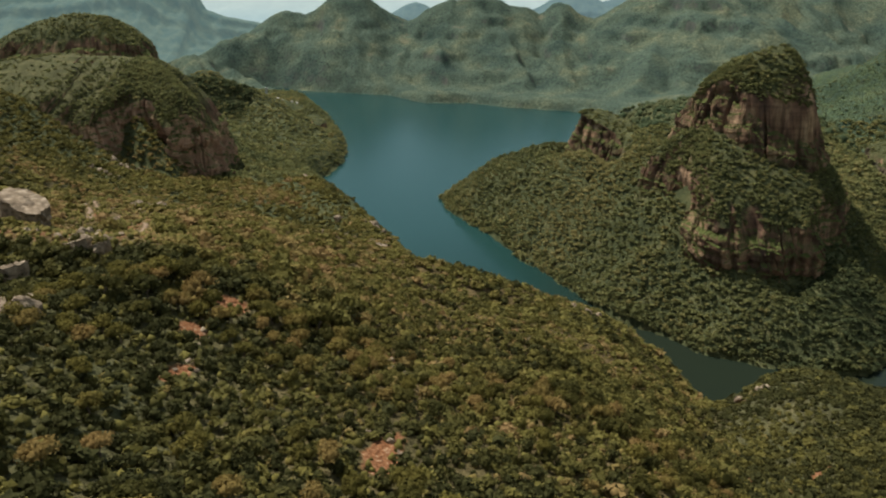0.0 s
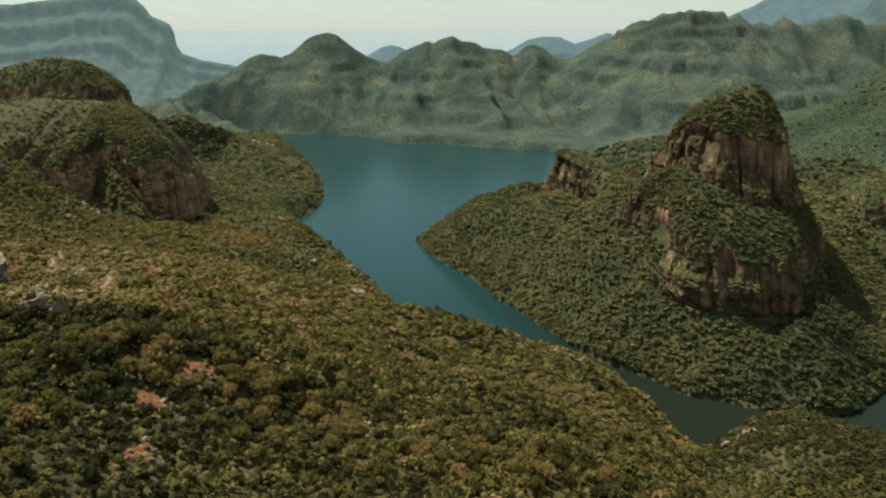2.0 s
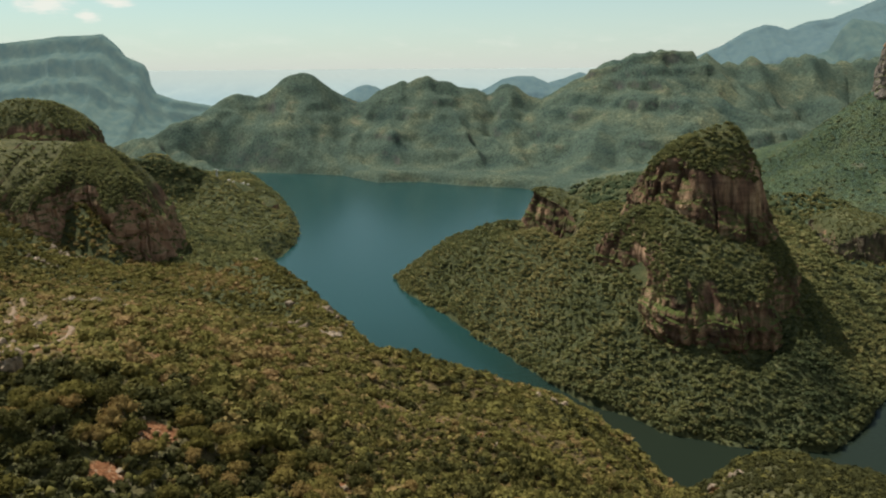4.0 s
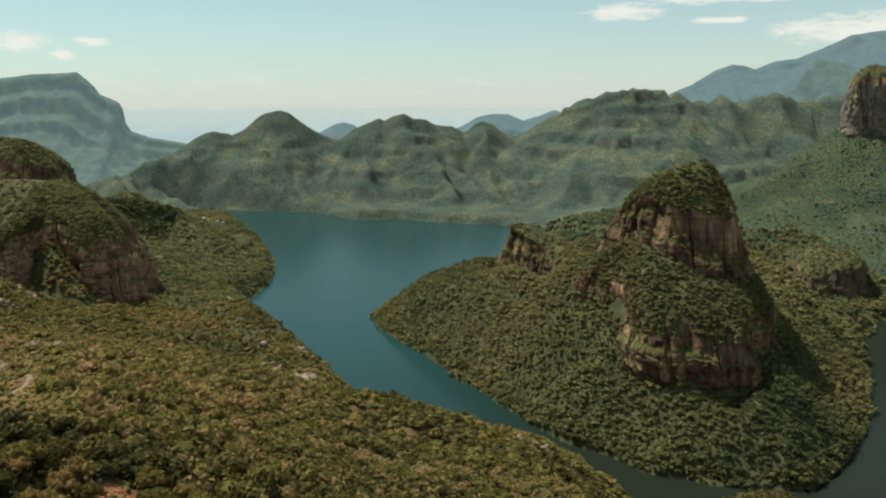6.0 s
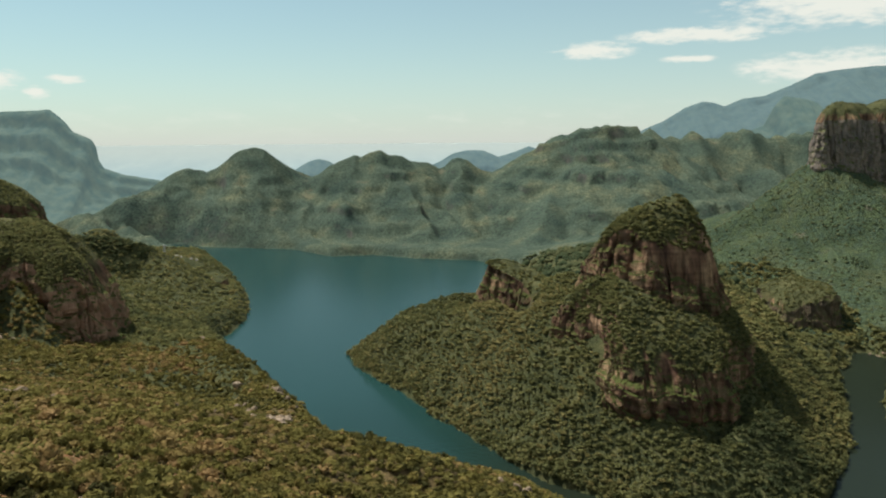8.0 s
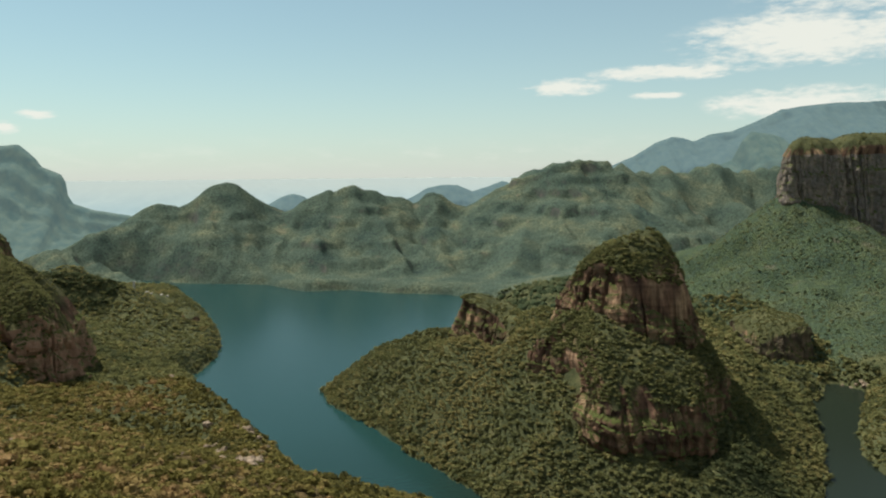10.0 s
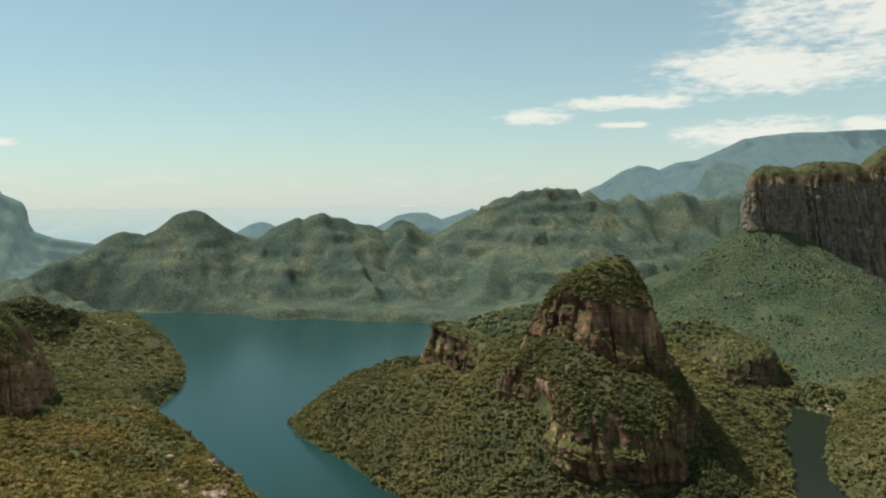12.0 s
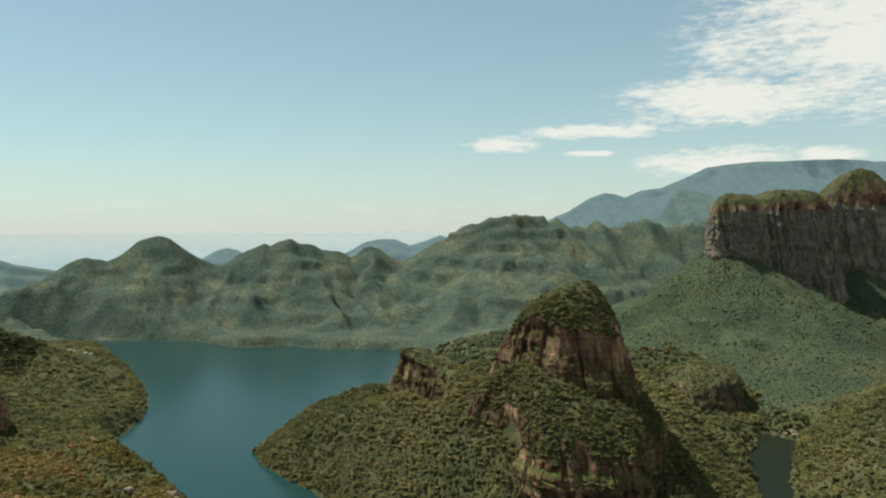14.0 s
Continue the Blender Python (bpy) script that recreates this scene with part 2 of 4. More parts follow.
def fbm(x, y, size, octaves=4, seed=0):
    """Fractal noise about 0, between -1 and 1; size: metres of its largest swell."""
    total, amp, norm = 0.0, 1.0, 0.0
    for k in range(octaves):
        s = 2.0**k / size
        total = total + amp * (2 * vnoise(x * s + 17.3 * k, y * s - 9.1 * k, seed + k) - 1)
        norm += amp
        amp *= 0.5
    return total / norm * 1.6


def smin(a, b, k):
    h = np.clip(0.5 + 0.5 * (b - a) / k, 0, 1)
    return b * (1 - h) + a * h - k * h * (1 - h)


def smax(a, b, k):
    return -smin(-a, -b, k)


def nearest(x, y, pts, closed=False):
    """Distance to a polyline, and the third number of its points there."""
    best = np.full(np.shape(x), 1e18)
    val = np.zeros(np.shape(x))
    n = len(pts)
    for k in range(n if closed else n - 1):
        a, b = pts[k], pts[(k + 1) % n]
        dx, dy = b[0] - a[0], b[1] - a[1]
        t = np.clip(((x - a[0]) * dx + (y - a[1]) * dy) / (dx * dx + dy * dy), 0, 1)
        d = (x - a[0] - t * dx) ** 2 + (y - a[1] - t * dy) ** 2
        closer = d < best
        best = np.where(closer, d, best)
        if len(a) > 2:
            val = np.where(closer, a[2] + t * (b[2] - a[2]), val)
    return np.sqrt(best), val


def inside(x, y, pts):
    odd = np.zeros(np.shape(x), bool)
    for (ax, ay, *_), (bx, by, *_) in zip(pts, pts[1:] + pts[:1]):
        if ay == by:
            continue
        cross = ((ay > y) != (by > y)) & (x < (bx - ax) * (y - ay) / (by - ay) + ax)
        odd ^= cross
    return odd


# ---- the plan: shoreline and ridges ----
NEAR_BANK = [
    (-200, 1195), (-120, 960), (-50, 760), (45, 620), (105, 540), (150, 480), (195, 455), (235, 462), (300, 465), (380, 470), (450, 500),
    (520, 590), (545, 660), (565, 728), (630, 816), (700, 890), (735, 935), (722, 975), (690, 972),
]
PENINSULA_SHORE = [
    (683, 955), (622, 892), (568, 801), (526, 741), (486, 679), (398, 581), (366, 556), (343, 541), (320, 541), (263, 561), (225, 577),
    (202, 612), (168, 644), (145, 691), (122, 750), (90, 823), (55, 915), (13, 1000), (-3, 1072), (20, 1120), (110, 1180), (260, 1300), (420, 1600),
]
FAR_SHORE = [(425, 1760), (320, 1880), (169, 1945), (67, 2020), (-46, 2012), (-150, 2165), (-381, 2249), (-520, 2340), (-600, 2330)]
WEST_SHORE = [(-480, 2180), (-387, 2100), (-330, 1950), (-264, 1764), (-225, 1620), (-190, 1470), (-176, 1330), (-190, 1235)]
LAKE = NEAR_BANK + PENINSULA_SHORE + FAR_SHORE + WEST_SHORE


def near_hill(x, y):
    z = np.interp(y, [-400, 161, 330, 424, 600, 800, 950, 1100, 1300], [380, 240, 195, 154, 96, 60, 42, 20, 0])
    side = np.where(x > -60, x + 60, np.interp(y, [380, 650], [0.45, 1.0]) * (x + 60)) * np.clip((1350 - y) / 300, 0, 1)
    z = z + np.interp(y, [330, 640, 850], [-0.33, -0.2, -0.15]) * side + np.where(x < -60, 0.05 * (x + 60) * (y > 0), 0) * np.clip((640 - y) / 300, 0, 1)
    d, deep = nearest(x, y, [(175, 430, 46), (146, 372, 40), (110, 270, 30), (80, 150, 12), (70, 60, 4)])
    z = z - deep * np.exp(-((d / 30) ** 2))
    # the slope breaks off towards the lake
    z = z - 28 * np.clip((x + 72) / 34, 0, 1) * np.clip((y - 438) / 60, 0, 1) * np.clip((760 - y) / 90, 0, 1)
    return smin(z, 282 + 0.05 * z, 40) + 4 * fbm(x, y, 90, 4, 3)


FAR_CREST = [
    (-2600, 20), (-1300, 12), (-1000, 16), (-881, 43), (-797, 83), (-713, 128), (-639, 157), (-601, 177), (-568, 202), (-530, 220), (-511, 221), (-453, 208), (-420, 222), (-377, 259),
    (-338, 282), (-301, 288), (-266, 278), (-229, 244), (-207, 230), (-181, 202), (-128, 182), (-93, 189), (-48, 222), (-6, 240), (34, 251), (49, 247), (80, 267), (112, 276), (145, 261),
    (194, 255), (220, 237), (277, 227), (315, 203), (338, 213), (363, 234), (383, 241), (408, 235), (442, 211), (471, 195), (501, 191), (531, 202), (571, 231), (622, 262),
    (674, 294), (746, 325), (799, 341), (884, 351), (959, 355), (980, 329), (1068, 337), (1101, 312), (1179, 305), (1225, 330), (1282, 300), (1397, 334), (1444, 334), (1496, 308), (1660, 330), (2600, 300),
]
BEDS = [(96, 14), (142, 13), (182, 24), (238, 18), (288, 20)]  # height and thickness of the hard beds
SPURS = [  # place on the crest, place and distance of the foot
    (-600, -860, 2080), (-511, -640, 2150), (-420, -560, 2260), (-330, -400, 2195), (-270, -175, 2215), (-190, -230, 2330), (-48, -134, 2140), (34, 10, 2060),
    (112, 235, 2050), (160, 110, 2110), (230, 330, 2060), (383, 350, 2080), (480, 440, 2210), (622, 500, 1990), (746, 690, 1950), (840, 800, 1850), (940, 900, 1820), (1068, 1010, 1850),
    (1225, 1150, 1900), (1420, 1330, 1950),
]
FALL = [(0, 0), (12, 5), (60, 39), (140, 82), (400, 190), (2000, 900)]


def far_ridge(x, y):
    """The row of hills beyond the lake: a notched crest, spurs running down to the shore, valleys between, broken cliff bands."""
    xs = np.array([p for p, _ in FAR_CREST], float)
    zs = np.array([q for _, q in FAR_CREST], float)
    near = np.clip((2590 - y) / 150, 0, 1)
    wx, wy = x + 34 * near * fbm(x, y, 210, 4, 61), y + 34 * near * fbm(x, y, 210, 4, 62)
    back = np.abs(y - 2600)
    z = np.interp(wx, xs, zs) * np.interp(back, [0, 40, 110, 260, 480], [1, 0.90, 0.70, 0.40, 0.0]) - np.where(y > 2600, 0.4 * back, 0)
    for top, end, foot in SPURS:
        c = float(np.interp(top, xs, zs))
        line = []
        for s, f in ((0, 0.97), (0.12, 0.84), (0.30, 0.62), (0.42, 0.53), (0.62, 0.33), (0.78, 0.22), (0.92, 0.08), (1.0, -0.02)):
            bow = math.sin(s * 5 + top) * 22 * math.sin(math.pi * s)
            line.append((top + (end - top) * s + bow, 2590 + (foot - 2590) * s, c * f))
        z = smax(z, ridge(wx, wy, line, FALL), 16)
    z = smax(z, ridge(wx, wy, [(-536, 2595, 213), (-575, 2540, 186), (-610, 2480, 160), (-672, 2450, 138), (-745, 2420, 98), (-815, 2380, 62), (-900, 2320, 24)], [(0, 0), (30, 10), (120, 55), (330, 140), (2000, 900)]), 12)
    for line in ([(-600, 2490, 160), (-570, 2380, 118), (-545, 2290, 78), (-505, 2235, 46)], [(-745, 2420, 98), (-720, 2300, 88), (-690, 2180, 76), (-640, 2080, 62), (-590, 1990, 50)]):
        z = smax(z, ridge(wx, wy, line, [(0, 0), (30, 8), (100, 42), (300, 130), (2000, 900)]), 12)
    z = smax(z, ridge(wx, wy, [(690, 2575, 290), (799, 2545, 334), (880, 2535, 346), (955, 2545, 350)], [(0, 0), (34, 5), (46, 34), (120, 74), (400, 215), (2000, 900)]), 8)
    edge = np.clip(z / 40, 0, 1) * np.clip((2585 - y) / 90, 0, 1)
    gully = np.abs(fbm(wx + 0.25 * y, y * 0.55, 74, 3, 33))
    z = z + edge * (6 - 24 * gully + 4 * fbm(x, y, 48, 4, 37))
    # hard beds stand out as broken cliffs
    plateau = np.clip((x - 560) / 160, 0, 1)
    for n, (bed, thick) in enumerate(BEDS):
        k = z - bed - 9 * fbm(x, y, 420, 2, 63 + n)
        hard = np.clip(-0.05 + 0.40 * plateau + 1.9 * fbm(x, y, 200, 3, 164 + n), 0, 1) * edge
        z = z + hard * thick * (np.clip(k / 5 + 0.5, 0, 1) - np.clip(k / 62 + 0.5, 0, 1))
    return z


def ridge(x, y, pts, drops):
    d, z = nearest(x, y, pts)
    return z - np.interp(d, [p for p, _ in drops], [q for _, q in drops])


def height(x, y):
    x, y = np.asarray(x, float), np.asarray(y, float)
    rough = fbm(x, y, 160, 5, 11)
    wx, wy = x + 26 * fbm(x, y, 240, 3, 21), y + 26 * fbm(x, y, 240, 3, 22)
    r = np.hypot(x, y)
    z = 22 + 10 * rough * np.clip((3300 - r) / 400, 0, 1) + np.clip((r - 3100) / 1750, 0, 1) ** 1.1 * 264
    z = smax(z, near_hill(x, y), 12)
    z = smax(z, ridge(x, y, [(-70, 390, 160), (-46, 480, 133), (-64, 580, 113), (-94, 680, 104), (-141, 800, 97), (-198, 900, 78)], [(0, 0), (12, 2), (40, 32), (90, 92)]), 8)
    # west side: grassy shoulder, upper hill, promontory
    z = smax(z, ridge(wx, wy, [(-400, 380, 246), (-450, 620, 216), (-520, 780, 205)], [(0, 0), (60, 15), (155, 86), (320, 180), (600, 260)]), 12)
    z = smax(z, ridge(x, y, [(-345, 846, 158), (-322, 820, 138), (-302, 792, 110), (-288, 765, 86)], [(0, 0), (9, 4), (30, 26), (70, 66), (300, 300)]), 5)
    z = smax(z, ridge(wx, wy, [(-500, 980, 180), (-610, 1190, 192), (-790, 1300, 205)], [(0, 0), (50, 8), (120, 62), (300, 140), (600, 230)]), 12)
    z = smax(z, ridge(wx, wy, [(-760, 1250, 190), (-570, 1400, 140), (-475, 1490, 123), (-425, 1515, 112), (-398, 1570, 82), (-384, 1700, 60), (-335, 1745, 44)], [(0, 0), (22, 3), (60, 32), (200, 92), (420, 190)]), 8)
    z = smax(z, ridge(wx, wy, [(-400, 1470, 70), (-300, 1430, 46), (-225, 1420, 24), (-196, 1330, 10)], [(0, 0), (30, 6), (110, 50), (260, 120)]), 8)
    z = smax(z, ridge(x, y, [(-486, 1518, 116), (-455, 1516, 120), (-428, 1518, 114)], [(0, 0), (22, 7), (44, 40), (80, 82), (300, 300)]), 6)
    # the peninsula
    z = smax(z, ridge(x, y, [(10, 1085, 10), (70, 1050, 62), (127, 1000, 98), (190, 940, 128), (245, 850, 150), (300, 745, 150), (410, 800, 100), (510, 980, 92), (560, 1200, 110)], [(0, 0), (60, 26), (200, 150), (400, 260)]) + 5 * rough, 10)
    # far ridge, and the foothills of the mesa
    z = smax(z, far_ridge(x, y) + 7 * rough, 14)
    z = smax(z, ridge(x, y, [(640, 2330, 150), (590, 2180, 118), (520, 2040, 50)], [(0, 0), (50, 22), (130, 90), (400, 240)]), 14)
    # east side: the slope below the buttes, the valley and the bank of the inlet
    z = smax(z, ridge(wx, wy, [(1010, 1520, 262), (1100, 1545, 240), (1250, 1560, 228), (1500, 1630, 240), (1900, 1700, 290)], [(0, 0), (40, 36), (120, 104), (260, 168), (450, 206), (800, 262), (2000, 900)]), 12)
    z = smax(z, ridge(x, y, [(1000, 1505, 262), (948, 1500, 235), (893, 1500, 199), (825, 1500, 158), (758, 1500, 117), (680, 1500, 82)], [(0, 0), (30, 10), (100, 54), (300, 160), (2000, 900)]) + 4 * rough, 12)
    z = smax(z, ridge(wx, wy, [(700, 1120, 62), (800, 1200, 74), (950, 1270, 90)], [(0, 0), (25, 6), (70, 46), (300, 130)]), 10)
    z = smax(z, ridge(wx, wy, [(600, 560, 40), (700, 680, 82), (790, 800, 108), (1000, 920, 120), (1300, 900, 160)], [(0, 0), (60, 22), (200, 105), (400, 190)]), 12)
    z = smax(z, ridge(x, y, [(990, 1490, 245), (968, 1430, 191), (966, 1370, 138), (951, 1290, 92), (925, 1210, 60)], [(0, 0), (16, 5), (60, 36), (150, 92), (400, 260), (2000, 900)]), 10)
    east = np.clip((x - 620) / 80, 0, 1) * np.clip((y - 1120) / 120, 0, 1) * np.clip((1790 - y) / 60, 0, 1) * np.clip((z - 20) / 40, 0, 1)
    z = z + east * (5 - 20 * np.abs(fbm(wx + 0.5 * y, 0.6 * y - 0.3 * x, 105, 3, 171)) + 5 * fbm(x, y, 52, 3, 172))
    # hollows at the feet of the outcrop and of the inlet cliff
    d, deep = nearest(x, y, [(163, 958, 26), (184, 915, 32), (200, 880, 42), (199, 850, 28), (190, 815, 8)])
    z = z - deep * np.exp(-((d / 20) ** 2))
    # the wooded gully below the rock ledge of the near slope
    z = z - 9 * np.clip((-x - 56) / 18, 0, 1) * np.clip((168 - y + 2.5 * fbm(x, y, 16, 2, 181)) / 20, 0, 1) * np.clip((y - 80) / 40, 0, 1)
    d, _ = nearest(x, y, [(636, 1022), (680, 1012), (722, 1012)])
    z = z - np.maximum(0, z - 12) * 0.9 * np.exp(-((d / 34) ** 2))
    d, deep = nearest(x, y, [(262, 626, 6), (284, 621, 18), (309, 621, 30), (338, 636, 24), (368, 664, 8)])
    z = z - deep * np.exp(-((d / 20) ** 2))
    # shoreline
    d, _ = nearest(x, y, LAKE, True)
    d = d + 5 * fbm(x, y, 34, 3, 41)
    d = np.where(inside(x, y, LAKE), -d, d)
    steep = np.where((x > 60) & (y > 520), np.interp(y, [600, 700, 820], [0.98, 1.22, 1.40]), 1.25)
    steep = np.where(x > 430, 0.9, steep)
    steep = np.where((x < 30) & (y < 1000), 1.25 + 0.75 * np.clip((y - 520) / 60, 0, 1) * np.clip((1000 - y) / 120, 0, 1), steep)
    bank = np.where(d > 0, steep * d + 0.5, 0.5 * d)
    z = smin(z, bank, 14)
    return z + np.clip(d / 40, 0, 1) * (2.2 * fbm(x, y, 28, 3, 51))


SCARS = [
    (-43, 115, 3.2, 2.6, 70), (-48, 156, 6, 1.8, 75), (-42, 133, 4.5, 3, 60), (-39, 97, 5, 1.2, 80), (91, 185, 9, 0.8, 62), (110, 187, 5, 1.6, 55), (150, 335, 5, 3, 20), (-11, 137, 4, 1.5, 70),
    (-120, 250, 26, 1.3, 115), (-97, 214, 9, 1.3, 10), (-98, 240, 18, 1.1, 105), (42, 132, 5, 1.0, 60), (-8, 88, 8, 2.5, 80), (20, 200, 7, 1.2, 70), (70, 240, 8, 1.5, 65),
]  # x, y, length, width, heading in degrees: washed-out red earth


FOOTPATHS = [[(-158, 330), (-147, 306), (-138, 280), (-121, 252), (-117, 236), (-110, 224)], [(-110, 224), (-114, 243), (-125, 276)], [(-78, 176), (-87, 205), (-95, 229), (-97, 238)]]


def off_paths(x, y, gap):
    return np.min([nearest(x, y, line)[0] for line in FOOTPATHS], axis=0) > gap


def open_soil(x, y):
    """Where the hillside lies bare, 0 to 1: stony scars running down the slope."""
    u, w = 0.86 * x + 0.5 * y, -0.5 * x + 0.86 * y
    soil = np.clip((fbm(u * 0.5, w * 1.6, 60, 4, 71) - 0.28) * 2.0, 0, 0.5) * np.clip((290 - np.hypot(x, y)) / 70, 0, 1) * np.clip((120 - x) / 90, 0.05, 1)
    for sx, sy, ln, wd, head in SCARS:
        c, q = math.cos(radians(head)), math.sin(radians(head))
        a, b = (x - sx) * c + (y - sy) * q, -(x - sx) * q + (y - sy) * c
        b = b + 1.5 * fbm(x, y, 9, 2, 73)
        soil = np.maximum(soil, np.clip(1.5 - np.sqrt((a / ln) ** 2 + (b / wd) ** 2), 0, 1))
    return soil * (1 - 0.9 * np.clip((-x - 58) / 12, 0, 1) * np.clip((168 - y) / 6, 0, 1))


def darkened_growth(x, y):
    """Where near growth is darkened, 0 to 1: dark evergreens, and shade along the view's lower edge put into the tint.
    """
    a = np.clip((x - 0.36 * y - 2) / 25, 0, 1) * (y < 430)
    b = np.clip((-x - 8) / 30, 0, 1) * np.clip((165 - y) / 30, 0, 1)
    b = np.maximum(b, np.clip((-x - 58) / 12, 0, 1) * np.clip((168 - y) / 6, 0, 1))
    c = np.clip((120 - y) / 40, 0, 1) * 0.6
    return np.maximum(np.maximum(a, b), c)


def mesh_object(name, verts, faces, mat, smooth=True, parent=None):
    me = bpy.data.meshes.new(name)
    verts = np.asarray(verts, np.float32)
    faces = np.asarray(faces, np.int32)
    k = faces.shape[1]
    me.vertices.add(len(verts))
    me.vertices.foreach_set("co", verts.ravel())
    me.loops.add(faces.size)
    me.loops.foreach_set("vertex_index", faces.ravel())
    me.polygons.add(len(faces))
    me.polygons.foreach_set("loop_start", np.arange(0, faces.size, k, dtype=np.int32))
    me.update(calc_edges=True)
    me.polygons.foreach_set("use_smooth", np.broadcast_to(smooth, len(faces)).copy())
    me.materials.append(mat)
    ob = new(name, me)
    ob.parent = parent
    return ob


def grid_faces(rows, cols, closed=False):
    i, j = np.meshgrid(np.arange(rows - 1), np.arange(cols if closed else cols - 1), indexing="ij")
    n = (j + 1) % cols
    return np.stack([i * cols + j, i * cols + n, (i + 1) * cols + n, (i + 1) * cols + j], -1).reshape(-1, 4)


# ---- ground ----
def build_ground():
    fine, coarse = np.arange(-40, 52, 0.19), np.arange(56, 316, 5.0)
    az = np.radians(np.r_[fine, coarse])
    rad = [0.2]
    while rad[-1] < 4880:
        rad.append(rad[-1] + max(2.1, (0.0033 if 1900 < rad[-1] < 2660 else 0.0105) * rad[-1]))
    rr, aa = np.meshgrid(np.array(rad), az, indexing="ij")
    x, y = rr * np.sin(aa), rr * np.cos(aa)
    z = height(x, y)
    v = np.stack([x, y, z], -1).reshape(-1, 3)
    f = grid_faces(len(rad), len(az), True)[:, ::-1]
    ob = mesh_object("ground", v, f, GROUND)
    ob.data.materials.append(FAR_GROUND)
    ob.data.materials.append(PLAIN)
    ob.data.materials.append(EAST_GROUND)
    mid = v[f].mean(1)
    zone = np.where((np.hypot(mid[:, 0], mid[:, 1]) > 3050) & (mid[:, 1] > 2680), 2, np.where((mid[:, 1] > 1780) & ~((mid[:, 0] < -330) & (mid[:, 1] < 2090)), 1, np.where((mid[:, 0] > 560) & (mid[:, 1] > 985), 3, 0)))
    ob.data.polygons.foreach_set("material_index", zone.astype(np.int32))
    at = ob.data.attributes.new("dry", "FLOAT", "POINT")
    at.data.foreach_set("value", (np.clip((620 - v[:, 1] - 0.6 * np.maximum(0, v[:, 0] - 60)) / 160, 0, 1) * (1 - 0.7 * darkened_growth(v[:, 0], v[:, 1]))).astype(np.float32))
    at = ob.data.attributes.new("bare", "FLOAT", "POINT")
    at.data.foreach_set("value", open_soil(v[:, 0], v[:, 1]).astype(np.float32))
    tagged(ob, "dry bushveld hills of grass, red soil and sandstone", "ground", kind="structure")
    xs, ys = np.linspace(-900, 1000, 3), np.linspace(300, 2500, 3)
    gx, gy = np.meshgrid(xs, ys, indexing="ij")
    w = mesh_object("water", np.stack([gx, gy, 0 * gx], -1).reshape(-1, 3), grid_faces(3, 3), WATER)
    tagged(w, "calm dark teal reservoir winding between the hills", "lake", kind="structure")


build_ground()


# ---- crags ----
def round_trip(pts, n):
    """A smooth closed line through the points, n samples."""
    p = np.array(pts, float)
    k = len(p)
    t = np.linspace(0, k, n, endpoint=False)
    i = np.floor(t).astype(int)
    u = (t - i)[:, None]
    a, b, c, d = p[(i - 1) % k], p[i % k], p[(i + 1) % k], p[(i + 2) % k]
    return 0.5 * (2 * b + (c - a) * u + (2 * a - 5 * b + 4 * c - d) * u**2 + (3 * b - a - 3 * c + d) * u**3)


FOOT, WALLS = [], []


